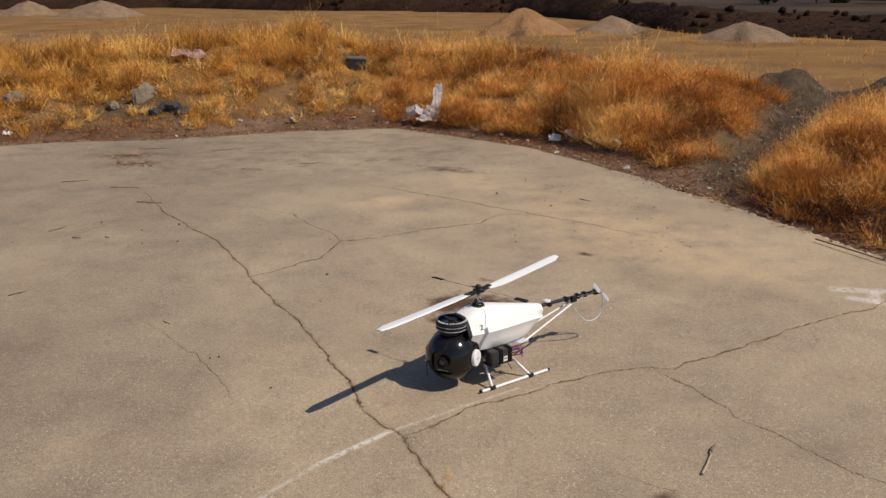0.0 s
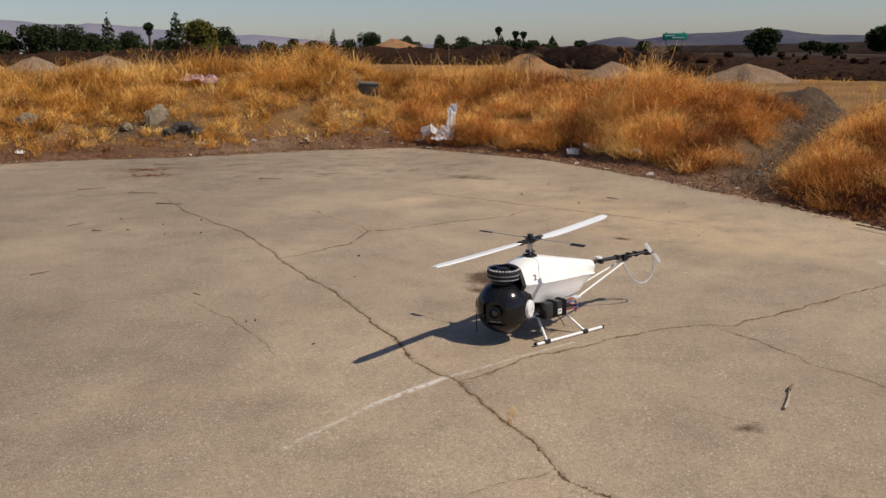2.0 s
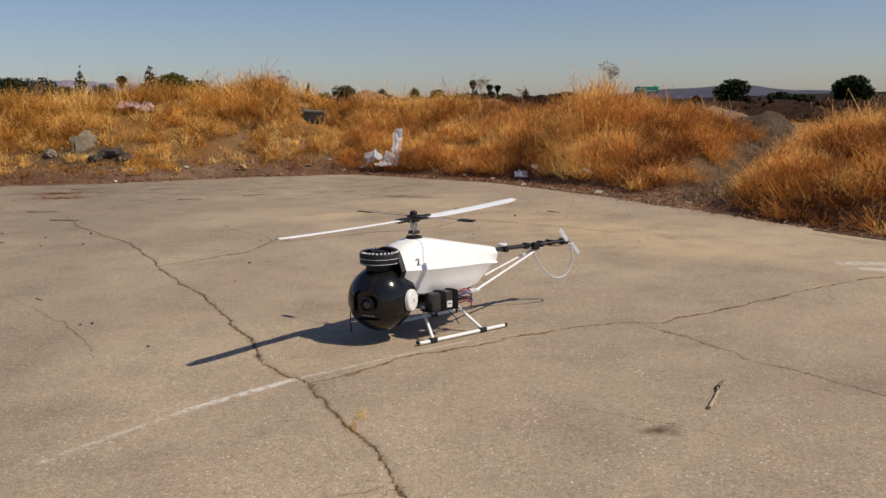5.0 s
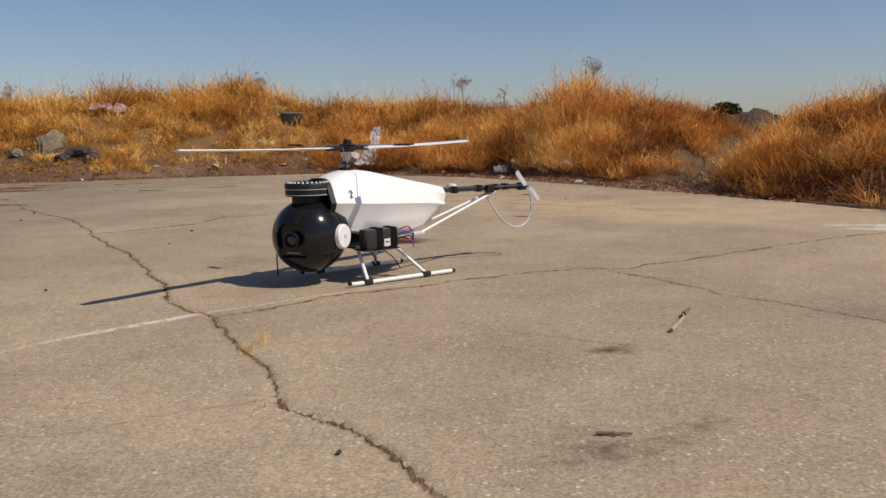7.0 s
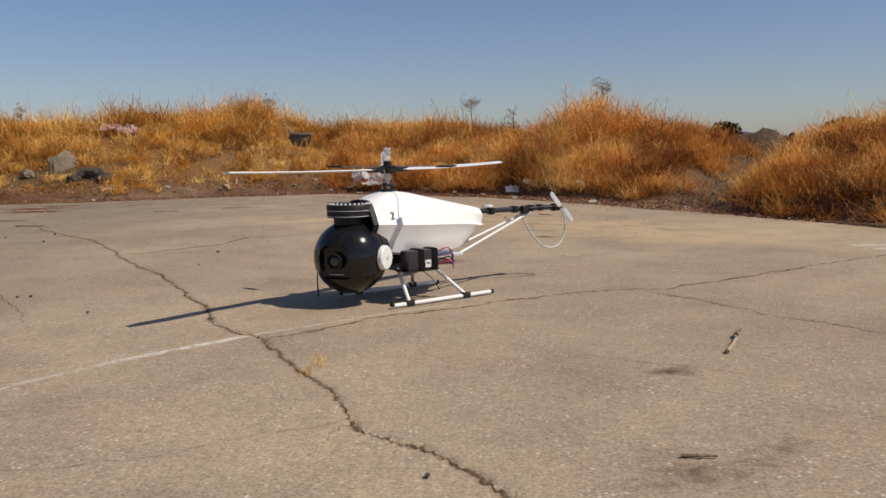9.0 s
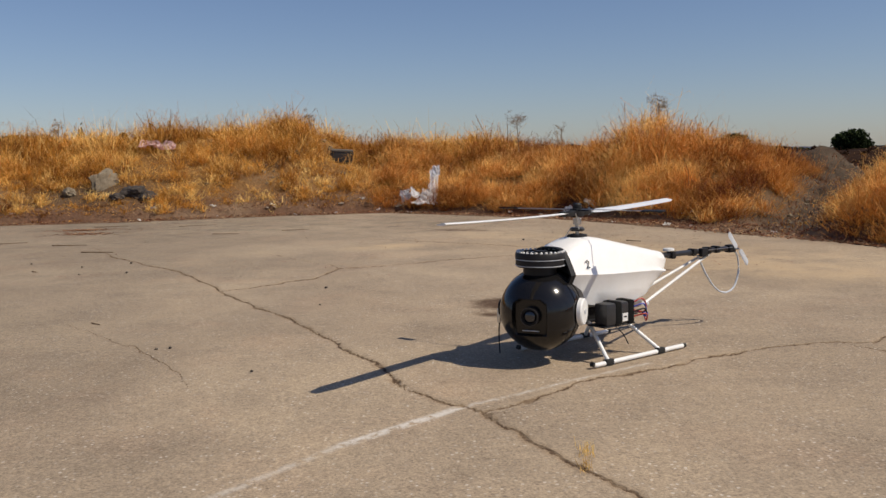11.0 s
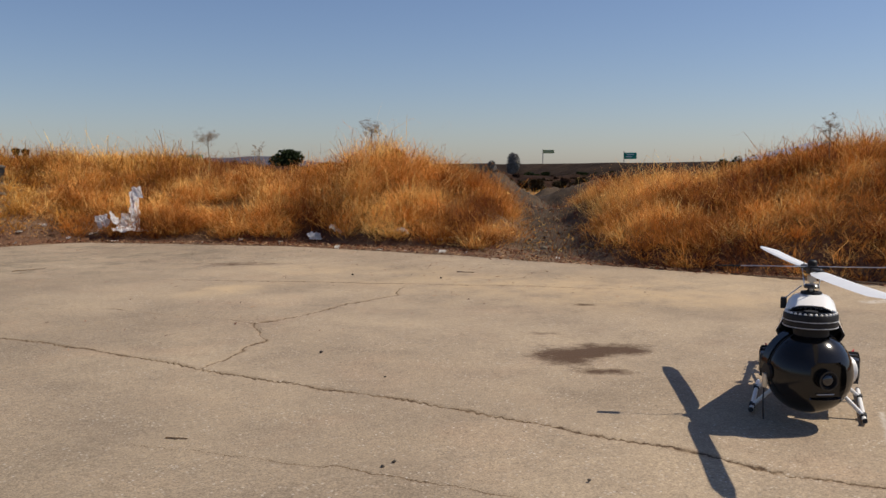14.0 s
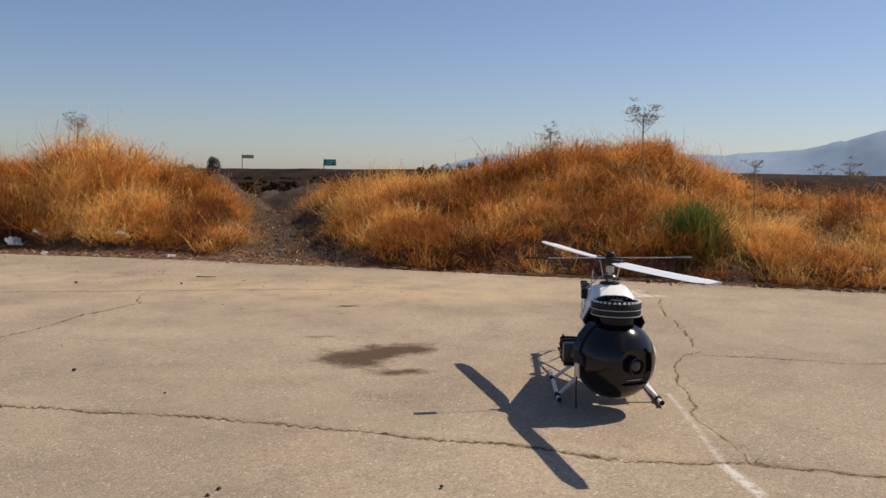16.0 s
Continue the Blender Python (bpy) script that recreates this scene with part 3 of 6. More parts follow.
def pad():
    def axis(spans):
        out = []
        for lo, hi, step in spans:
            out.append(np.arange(lo, hi - 1e-6, step))
        return np.concatenate([*out, [spans[-1][1]]])
    xs = axis([(-16, -4, 0.2), (-4, -2.8, 0.04), (-2.8, 2.6, 0.018), (2.6, 4.4, 0.04), (4.4, 6.0, 0.05), (6.0, 8.4, 0.2)])
    ys = axis([(-8, 1.0, 0.2), (1.0, 2.3, 0.05), (2.3, 7.2, 0.018), (7.2, 10, 0.03), (10, 14.3, 0.05)])
    gx, gy = np.meshgrid(xs, ys)
    d, _ = rim_distance(gx, gy)
    d = d.reshape(gx.shape)
    cr, wid = crack_field(gx, gy)
    wob = fbm(gx, gy, 14, 3, 4) * 0.012
    groove = np.clip(1 - np.abs(cr + wob) / (wid * 1.1 + 0.004), 0, 1)
    z = 0.004 * fbm(gx, gy, 0.6, 3, 6) + 0.0012 * fbm(gx, gy, 9, 2, 7) - groove * np.minimum(wid * 1.3, 0.012) * np.clip(0.6 + 1.2 * fbm(gx, gy, 4.0, 3, 14), 0.1, 1) - 0.004
    # one lip of the long crack stands a little proud
    z = z + 0.004 * np.exp(-np.abs(cr) / 0.10) * (cr > 0)
    edge = 0.10 * fbm(gx, gy, 1.6, 4, 11)
    keep = (d < edge)
    nx, ny = len(xs), len(ys)
    idx = np.arange(nx * ny).reshape(ny, nx)
    f = np.stack([idx[:-1, :-1], idx[:-1, 1:], idx[1:, 1:], idx[1:, :-1]], -1).reshape(-1, 4)
    f = f[keep.ravel()[f].all(1)]
    # close the broken rim downwards
    e = np.concatenate([f[:, [0, 1]], f[:, [1, 2]], f[:, [2, 3]], f[:, [3, 0]]])
    key = np.sort(e, 1)
    _, first, count = np.unique(key, axis=0, return_index=True, return_counts=True)
    rim = e[first[count == 1]]
    co = np.stack([gx, gy, z], -1).reshape(-1, 3)
    used, inv = np.unique(np.concatenate([f.ravel(), rim.ravel()]), return_inverse=True)
    nf = inv[:f.size].reshape(-1, 4)
    nr = inv[f.size:].reshape(-1, 2)
    top = co[used]
    low = top.copy()
    low[:, 2] = -0.12
    n = len(top)
    rv, ri = np.unique(nr, return_inverse=True)
    ri = ri.reshape(-1, 2) + n
    wall = np.stack([nr[:, 1], nr[:, 0], ri[:, 0], ri[:, 1]], -1)
    verts = np.concatenate([top, low[rv]])
    me = quads("pavement", verts, np.concatenate([nf, wall]), CONCRETE)
    x, y = verts[:, 0], verts[:, 1]
    c2, w2 = crack_field(x, y)
    dd, _ = rim_distance(x, y)
    add_attr(me, "crack", c2)
    add_attr(me, "crack_width", w2)
    oil = 0.92 * blob(x, y, 0.26, 5.97, 0.26, 0.15, -8) + 0.85 * blob(x, y, 0.03, 5.86, 0.19, 0.17, -50) + 0.85 * blob(x, y, -0.03, 5.58, 0.14, 0.06, -30)
    oil = oil + 0.5 * blob(x, y, 0.40, 5.84, 0.13, 0.10, -30) - 0.35 * blob(x, y, 0.16, 5.76, 0.10, 0.06, -20)
    oil = np.clip(oil, 0, 1) + 0.72 * blob(x, y, 0.34, 6.45, 0.10, 0.05, -30) + 0.75 * blob(x, y, 1.21, 7.13, 0.11, 0.06, -35)
    oil = oil + 0.72 * blob(x, y, 0.98, 3.43, 0.09, 0.05, 0) + 0.7 * blob(x, y, -0.62, 2.75, 0.05, 0.035, 10)
    oil = oil + 0.38 * blob(x, y, 0.9, 2.75, 0.30, 0.10, 20) + 0.62 * blob(x, y, 0.06, 10.8, 0.5, 0.17, -30)
    add_attr(me, "oil", oil * 1.0)
    sand = blob(x, y, 1.6, 8.1, 1.5, 0.7, -40) + 1.0 * blob(x, y, -0.6, 9.1, 0.42, 0.28) + 0.8 * blob(x, y, 1.9, 6.9, 1.0, 0.5, -30) + 0.6 * blob(x, y, 0.6, 10.0, 1.0, 0.4, -35)
    add_attr(me, "sand", np.clip(sand, 0, 1))
    grime = smooth(-3.2, -0.3, dd) * 0.7 + 0.8 * blob(x, y, -1.6, 11.6, 2.2, 0.9, 5) + 0.6 * blob(x, y, -3.4, 10.2, 2.0, 0.8, 20)
    add_attr(me, "grime", np.clip(grime * smooth(1.6, -0.6, x), 0, 1))
    add_attr(me, "age", smooth(-0.4, -3.2, x) * (0.75 + 0.5 * fbm(x, y, 0.7, 3, 81)))
    paint = line_mask(x, y, (-0.62, 3.73), (-0.31, 4.03), 0.018) + 0.6 * line_mask(x, y, (-0.31, 4.03), (0.42, 4.54), 0.009) + 0.45 * line_mask(x, y, (-0.95, 3.3), (-0.62, 3.73), 0.014)
    paint = paint + 0.65 * line_mask(x, y, (2.95, 6.18), (3.35, 6.1), 0.06) + 0.8 * line_mask(x, y, (2.98, 5.98), (3.2, 5.85), 0.05) + 0.8 * line_mask(x, y, (3.2, 6.1), (3.1, 5.9), 0.04)
    add_attr(me, "paint", np.clip(paint, 0, 1))
    return tagged(new("pavement", me), "cracked tan concrete pad with oil stains and worn white paint", "pavement", kind="structure")


pad()


# ---- grass ----
def blades(name, roots, heights, widths, tints, material, label, lean=0.45, seed=1, wind=(0.25, 0.1), curl=0.6, group="", fan=None, droop=0.25, kink=0.10, flat=1.0):
    """One object of curved, tapering stems; each root is x, y, z."""
    rng = np.random.default_rng(seed)
    n = len(roots)
    az = rng.uniform(0, 2 * np.pi, n)
    ln = np.abs(rng.normal(0, lean, n))
    dx, dy = np.cos(az) * ln + wind[0], np.sin(az) * ln + wind[1]
    if fan is not None:
        dx, dy = dx + fan[0], dy + fan[1]
    fa = rng.uniform(0, 2 * np.pi, n)
    wx, wy = np.cos(fa), np.sin(fa)
    kk = rng.uniform(0.2, 1.0, n) * curl
    ts = np.array([0.0, 0.35, 0.7, 1.0])
    rows = []
    for t in ts:
        off = heights * (t * (1 - kk) + t * t * kk)
        h = heights * t * (1 - droop * kk * t)
        bx, by, bz = (rng.normal(0, kink, (3, n)) * heights * min(1.0, 2 * t)) if t else np.zeros((3, n))
        cx, cy, cz = roots[:, 0] + dx * off + bx, roots[:, 1] + dy * off + by, roots[:, 2] + (h + bz) * flat
        w = widths * (1 - t * 0.85) * (0.75 if t == 0 else 1)
        rows.append((cx, cy, cz, w))
    V = []
    for cx, cy, cz, w in rows[:3]:
        V.append(np.stack([cx - wx * w, cy - wy * w, cz], -1))
        V.append(np.stack([cx + wx * w, cy + wy * w, cz], -1))
    V.append(np.stack(rows[3][:3], -1))
    V = np.stack(V, 1).reshape(-1, 3)
    b = (np.arange(n) * 7)[:, None]
    F = np.concatenate([b + np.array([[0, 1, 3]]), b + np.array([[0, 3, 2]]), b + np.array([[2, 3, 5]]), b + np.array([[2, 5, 4]]), b + np.array([[4, 5, 6]])])
    me = quads(name, V, F, material, smooth=False)
    add_attr(me, "tint", np.repeat(tints, 7))
    return tagged(new(name, me), label, "grass", group, kind="stuff")


def scatter(n, xr, yr, test, seed):
    """Random places in a rectangle, kept by a chance that test gives for x, y, distance and way."""
    rng = np.random.default_rng(seed)
    x, y = rng.uniform(*xr, n), rng.uniform(*yr, n)
    z, d, s = land(x, y)
    k = rng.uniform(0, 1, n) < test(x, y, d, s)
    return x[k], y[k], z[k], d[k], s[k], rng


def tufts(x, y, z, per, spread, rng):
    i = np.repeat(np.arange(len(x)), per)
    rr = np.abs(rng.normal(0, spread, len(i)))
    a = rng.uniform(0, 2 * np.pi, len(i))
    out = np.clip(rr / spread, 0, 2.2)
    return i, x[i] + rr * np.cos(a), y[i] + rr * np.sin(a), (out * np.cos(a), out * np.sin(a))


GS = GAP_S - CORNER_S


def bare_spots(x, y):
    """Clear ground round the rubble, the box and the bags."""
    return (1 - 0.95 * blob(x, y, -5.05, 14.35, 0.85, 0.55)) * (1 - 0.7 * blob(x, y, -1.6, 15.6, 1.0, 0.8)) * (1 - 0.95 * blob(x, y, -1.65, 16.35, 0.42, 0.50)) * (1 - 0.9 * blob(x, y, -4.62, 15.95, 0.45, 0.40)) * (1 - 0.97 * blob(x, y, -0.24, 14.4, 0.42, 0.35))


def domes(x, y, per, spread, size, rng, tilt=1.25):
    """Stems that spring from a clump's middle and arch out over a rounded head."""
    i = np.repeat(np.arange(len(x)), per)
    n = len(i)
    az = rng.uniform(0, 2 * np.pi, n)
    th = np.arccos(rng.uniform(math.cos(tilt), 1.0, n))
    ln = size[i] * rng.uniform(0.55, 1.12, n)
    lean = np.clip(np.tan(th), 0, 2.4)
    r = np.abs(rng.normal(0, spread, n))
    return i, x[i] + r * np.cos(az), y[i] + r * np.sin(az), ln / np.sqrt(1 + lean ** 2), (lean * np.cos(az), lean * np.sin(az))


def hummock(x, y, cell, seed):
    """Rounded heads of single bushes on a jittered grid: height 0 to 1 and a tone for each bush."""
    def rnd(i, j, k):
        v = np.sin(i * 127.1 + j * 311.7 + (seed + k) * 74.7) * 43758.5453
        return v - np.floor(v)
    gx, gy = np.floor(x / cell), np.floor(y / cell)
    best, tone = np.full(np.shape(x), 9.0), np.zeros(np.shape(x))
    for di in (-1, 0, 1):
        for dj in (-1, 0, 1):
            i, j = gx + di, gy + dj
            r = np.hypot(x - (i + 0.15 + 0.7 * rnd(i, j, 1)) * cell, y - (j + 0.15 + 0.7 * rnd(i, j, 2)) * cell) / (cell * (0.55 + 0.35 * rnd(i, j, 3)))
            near = r < best
            best, tone = np.where(near, r, best), np.where(near, rnd(i, j, 4), tone)
    return np.sqrt(np.clip(1 - best ** 2, 0, 1)), tone


def gold_bank():
    def test(x, y, d, s):
        c = smooth(0.05, 0.4, d) * smooth(5.0, 4.0, d) * smooth(0.6, -0.6, s)
        return c * np.clip(0.52 + 0.15 * smooth(1.2, 2.2, d) + 1.4 * fbm(x, y, 1.7, 3, 21), 0.12, 1) * bare_spots(x, y) * (0.25 + 0.75 * hummock(x, y, 0.42, 3)[0])
    x, y, z, d, s, rng = scatter(17000, (-12, 1.5), (10.5, 19.5), test, 5)
    head, tone = hummock(x, y, 0.42, 3)
    size = (0.11 + 0.16 * smooth(1.0, 2.8, d) + 0.07 * np.clip(fbm(x, y, 0.9, 3, 31), -0.7, 1)) * (0.6 + 0.6 * head) * np.clip(rng.lognormal(0, 0.32, len(x)), 0.4, 1.8)
    i, bx, by, hh, fan = domes(x, y, 30, 0.05, size * 1.25, rng, 1.3)
    bz, bd, _ = land(bx, by)
    tint = np.clip((0.30 + 0.14 * smooth(0.2, 2.0, d) + 0.45 * fbm(x, y, 1.5, 3, 41) + 0.5 * (tone - 0.5) + 0.16 * head + rng.normal(0, 0.26, len(x)))[i] + rng.normal(0, 0.12, len(i)), 0, 1)
    bz = bz + rng.uniform(0, 1, len(i)) * (0.11 * head * smooth(0.2, 1.0, d))[i]
    k = bd > 0.08
    blades("dry_grass", np.stack([bx, by, bz - 0.01], -1)[k], hh[k], rng.uniform(0.0032, 0.0075, k.sum()), tint[k], GOLD,
           "golden dry grass in tufts on the earth bank", 0.25, 7, (0.04, 0.0), 1.0, fan=(fan[0][k], fan[1][k]), droop=0.34, kink=0.24)


def straw_litter():
    """Broken stems and dry leaves strewn over the whole bank."""
    def test(x, y, d, s):
        return smooth(-0.1, 0.3, d) * smooth(4.5, 3.2, d) * np.clip(0.65 + 0.8 * fbm(x, y, 1.5, 3, 27), 0.1, 1) * (1 - 0.75 * blob(x, y, -5.05, 14.35, 0.85, 0.5)) * np.where(cut_distance(x, y) < 0.5, 0.3, 1) * np.where(s > 0.5, 0.4, 1)
    x, y, z, d, s, rng = scatter(270000, (-11, 8.5), (1.5, 19.5), test, 18)
    n = len(x)
    lo = np.clip(d / 1.2, 0, 1)
    tint = np.clip(rng.normal(0.25 + 0.40 * lo, 0.26, n), 0, 1)
    blades("straw_litter", np.stack([x, y, z + 0.004], -1), rng.uniform(0.02, 0.075, n), rng.uniform(0.003, 0.010, n), tint, GOLD,
           "broken straw and dry leaves strewn over the bank", 1.1, 28, (0, -0.2), 1.2, flat=0.6)


def rust_mound():
    def test(x, y, d, s):
        c = smooth(0.0, 0.2, d) * smooth(4.6, 3.4, d) * smooth(-0.5, 0.4, s) * (s < GS + 1) * smooth(0.42, 0.62, cut_distance(x, y)) * (x < 2.0 + 0.63 * (y - 8.0)) * (1 - 0.9 * blob(x, y, 5.75, 15.0, 0.9, 1.1))
        return c * np.clip(0.75 + 0.6 * fbm(x, y, 1.2, 3, 22), 0.15, 1) * (0.35 + 0.65 * hummock(x, y, 0.62, 8)[0])
    x, y, z, d, s, rng = scatter(3100, (-1.5, 6.5), (9, 19), test, 6)
    dome = blob(x, y, 2.66, 12.95, 0.66, 0.95, 30)
    head, tone = hummock(x, y, 0.62, 8)
    size = (0.22 + 0.10 * dome + 0.05 * np.clip(fbm(x, y, 1.0, 3, 32), -1, 1)) * (0.62 + 0.50 * np.maximum(head, 0.8 * dome)) * np.clip(rng.lognormal(0, 0.20, len(x)), 0.5, 1.45)
    i, bx, by, hh, fan = domes(x, y, 150, 0.09, size * 1.2, rng, 1.5)
    bz, bd, bs = land(bx, by)
    tint = np.clip((0.28 + 0.28 * dome + 0.35 * fbm(x, y, 1.0, 3, 42) + 0.5 * (tone - 0.5) + 0.18 * head + rng.normal(0, 0.22, len(x)))[i] + rng.normal(0, 0.16, len(i)), 0, 1)
    bz = bz + rng.uniform(0, 1, len(i)) ** 0.7 * (0.14 * head * smooth(0.0, 0.5, d) + 0.68 * dome)[i]
    k = bd > 0.02
    blades("tall_dry_weed", np.stack([bx, by, bz - 0.01], -1)[k], hh[k], rng.uniform(0.0022, 0.0056, k.sum()), tint[k], RUST,
           "tall rusty-orange dry weeds heaped in a mound", 0.34, 8, (0.06, -0.05), 1.0, fan=(fan[0][k], fan[1][k]), droop=0.42, kink=0.27)


def rust_bank():
    def test(x, y, d, s):
        c = smooth(-0.02, 0.12, d) * smooth(4.6, 3.4, d) * (s > GS - 1.5) * smooth(0.42, 0.62, cut_distance(x, y)) * (x > 2.0 + 0.63 * (y - 8.0)) * (1 - 0.9 * blob(x, y, 8.5, 15.2, 1.1, 1.5))
        return c * np.clip(0.80 + 0.5 * fbm(x, y, 1.2, 3, 23), 0.2, 1) * smooth(0.5, 2.5, y) * (0.35 + 0.65 * hummock(x, y, 0.58, 5)[0])
    x, y, z, d, s, rng = scatter(4600, (2.5, 10.5), (0.5, 13.5), test, 9)
    head, tone = hummock(x, y, 0.58, 5)
    size = (0.23 + 0.05 * np.clip(fbm(x, y, 0.9, 3, 33), -1, 1) - 0.04 * smooth(3.6, 4.6, s - GS)) * (0.58 + 0.40 * head) * np.clip(rng.lognormal(0, 0.20, len(x)), 0.5, 1.45)
    i, bx, by, hh, fan = domes(x, y, 115, 0.09, size * 1.2, rng, 1.5)
    bz, bd, _ = land(bx, by)
    tint = np.clip((0.30 + 0.35 * fbm(x, y, 0.8, 3, 43) + 0.5 * (tone - 0.5) + 0.18 * head + rng.normal(0, 0.22, len(x)))[i] + rng.normal(0, 0.13, len(i)), 0, 1)
    bz = bz + rng.uniform(0, 1, len(i)) ** 0.7 * (0.16 * head * smooth(0.0, 0.4, d))[i]
    k = bd > 0.0
    blades("dry_weed", np.stack([bx, by, bz - 0.01], -1)[k], hh[k], rng.uniform(0.0020, 0.0048, k.sum()), tint[k], RUST,
           "rusty dry weeds covering the bank beside the pad", 0.42, 10, (0.05, 0.02), 1.0, fan=(fan[0][k], fan[1][k]), droop=0.42, kink=0.27)


def cut_stubble():
    """Thin grey stubble in the cut between the weed banks."""
    def test(x, y, d, s):
        return smooth(0.75, 0.3, cut_distance(x, y)) * smooth(0.1, 0.8, d) * smooth(6, 4, d)
    x, y, z, d, s, rng = scatter(9000, (2, 8), (8.5, 16.5), test, 29)
    n = len(x)
    blades("cut_stubble", np.stack([x, y, z - 0.005], -1), rng.uniform(0.03, 0.14, n), rng.uniform(0.002, 0.006, n), np.clip(rng.normal(0.35, 0.25, n), 0, 1), LITTER,
           "thin withered stubble on the dark cut", 0.9, 30, (0, 0), 1.0)


def pad_debris():
    """Leaf bits and crumbs blown over the far part of the pad."""
    rng = np.random.default_rng(31)
    x, y = rng.uniform(-6, 2.2, 5200), rng.uniform(7.0, 13.9, 5200)
    d, _ = rim_distance(x, y)
    k = (d < -0.1) & (rng.uniform(0, 1, len(x)) < np.clip(0.12 + 0.9 * smooth(-2.6, -0.3, d) * (0.6 + fbm(x, y, 0.9, 3, 32)), 0, 1))
    x, y = x[k], y[k]
    n = len(x)
    blades("blown_debris", np.stack([x, y, np.full(n, 0.001)], -1), rng.uniform(0.008, 0.035, n), rng.uniform(0.003, 0.009, n), np.clip(rng.normal(0.3, 0.25, n), 0, 1), LITTER,
           "dark leaf crumbs blown over the concrete", 1.6, 32, (0, 0), 0.6, flat=0.2)


def loose_stems():
    """Long bleached stems that arch out of the weeds."""
    def test(x, y, d, s):
        return smooth(0.3, 0.8, d) * smooth(3.6, 2.4, d) * smooth(0.5, 1.2, s) * (cut_distance(x, y) > 0.7) * np.clip(0.3 + 1.5 * fbm(x, y, 1.1, 3, 26), 0.05, 1)
    x, y, z, d, s, rng = scatter(21000, (-1, 8.5), (1.0, 16), test, 19)
    n = len(x)
    up = rng.uniform(0.04, 0.22, n) + 0.65 * blob(x, y, 2.66, 12.95, 0.6, 0.85, 30)
    blades("bleached_stems", np.stack([x, y, z + up], -1), rng.uniform(0.06, 0.19, n), rng.uniform(0.0020, 0.0040, n), np.clip(rng.normal(0.85, 0.18, n), 0, 1), RUST,
           "long bleached stems lying tangled over the weeds", 2.3, 20, (0.0, -0.2), 1.2, kink=0.3, droop=0.6)


def field_grass():
    def test(x, y, d, s):
        return smooth(5.5, 7, d) * np.clip(0.3 + 0.9 * fbm(x, y, 0.16, 3, 24), 0.0, 1)
    x, y, z, d, s, rng = scatter(5200, (-22, 26), (14, 44), test, 12)
    i, bx, by, out = tufts(x, y, z, 7, 0.14, rng)
    bz, _, _ = land(bx, by)
    size = rng.uniform(0.07, 0.28, len(i))
    tint = np.clip(0.6 + rng.normal(0, 0.2, len(i)), 0, 1)
    blades("field_grass", np.stack([bx, by, bz - 0.01], -1), size, rng.uniform(0.006, 0.014, len(i)), tint, GOLD,
           "thin golden stubble on the flat field", 0.4, 13, (0.1, 0.0))


def litter_strip():
    def test(x, y, d, s):
        return smooth(-0.95, -0.35, d) * smooth(0.9, 0.1, d) * smooth(-0.22, 0.05, rim_distance(x, y)[0]) * np.clip(0.6 + 0.9 * fbm(x, y, 1.7, 3, 25), 0.03, 1)
    x, y, z, d, s, rng = scatter(240000, (-12, 7), (0, 15.5), test, 14)
    n = len(x)
    z = np.where(d < 0.1, np.maximum(z, 0.004), z)
    blades("leaf_litter", np.stack([x, y, z + 0.002], -1), rng.uniform(0.02, 0.08, n), rng.uniform(0.006, 0.017, n), np.clip(np.where(rng.uniform(0, 1, n) < 0.3, rng.normal(0.95, 0.1, n), rng.normal(0.32, 0.22, n)), 0, 1), LITTER,
           "red-brown leaf litter along the pad's edge", 1.3, 15, (0, 0), 0.9, flat=0.3)


def green_weeds():
    rng = np.random.default_rng(16)
    n = 2600
    cx, cy = 4.68, 6.2
    a, r = rng.uniform(0, 2 * np.pi, n), np.abs(rng.normal(0, 0.20, n))
    x, y = cx + r * np.cos(a), cy + r * np.sin(a)
    z, _, _ = land(x, y)
    blades("green_bush", np.stack([x, y, z], -1), rng.uniform(0.15, 0.5, n) * (1 - 0.6 * np.clip(r / 0.6, 0, 1)), rng.uniform(0.003, 0.006, n), rng.uniform(0, 0.9, n), GREEN,
           "green feathery bush among the dry weeds", 0.5, 17, (0.0, 0.0), 0.7)


gold_bank()
straw_litter()
rust_mound()
rust_bank()
loose_stems()
cut_stubble()
pad_debris()
field_grass()
litter_strip()
green_weeds()


# ---- model helicopter with a camera ball ----
HELI = pose(0.178, 4.689, 0.0, 0, 0, 215.4)
BALL_AT = Vector((0.178, 0.0, 0.194))
BALL_R = 0.147


def blade_mesh(r0, r1, chord, thick, tip=0.02, twist=5.0, droop=0.0):
    """A rotor blade along +x with an aerofoil section."""
    bm = bmesh.new()
    sec = [(0.30, 0.0), (0.22, 0.42), (0.0, 0.5), (-0.35, 0.28), (-0.70, 0.0), (-0.35, -0.25), (0.0, -0.4), (0.22, -0.3)]
    rings = []
    n = 10
    for i in range(n + 1):
        t = i / n
        x = r0 + (r1 - r0) * t
        c = chord * (0.62 + 0.38 * min(1, t / 0.12)) * (1 - 0.45 * max(0, (t - 0.975) / 0.025))
        a = radians(twist * (1 - 0.4 * t))
        z0 = droop * t * t
        ring = []
        for u, v in sec:
            yy, zz = u * c, v * thick
            ring.append(bm.verts.new((x, yy * math.cos(a) - zz * math.sin(a), z0 + yy * math.sin(a) + zz * math.cos(a))))
        rings.append(ring)
    k = len(sec)
    for p, q in zip(rings, rings[1:]):
        for j in range(k):
            bm.faces.new((p[j], q[j], q[(j + 1) % k], p[(j + 1) % k]))
    bm.faces.new(rings[0])
    bm.faces.new(rings[-1][::-1])
    bmesh.ops.recalc_face_normals(bm, faces=bm.faces)
    return bm


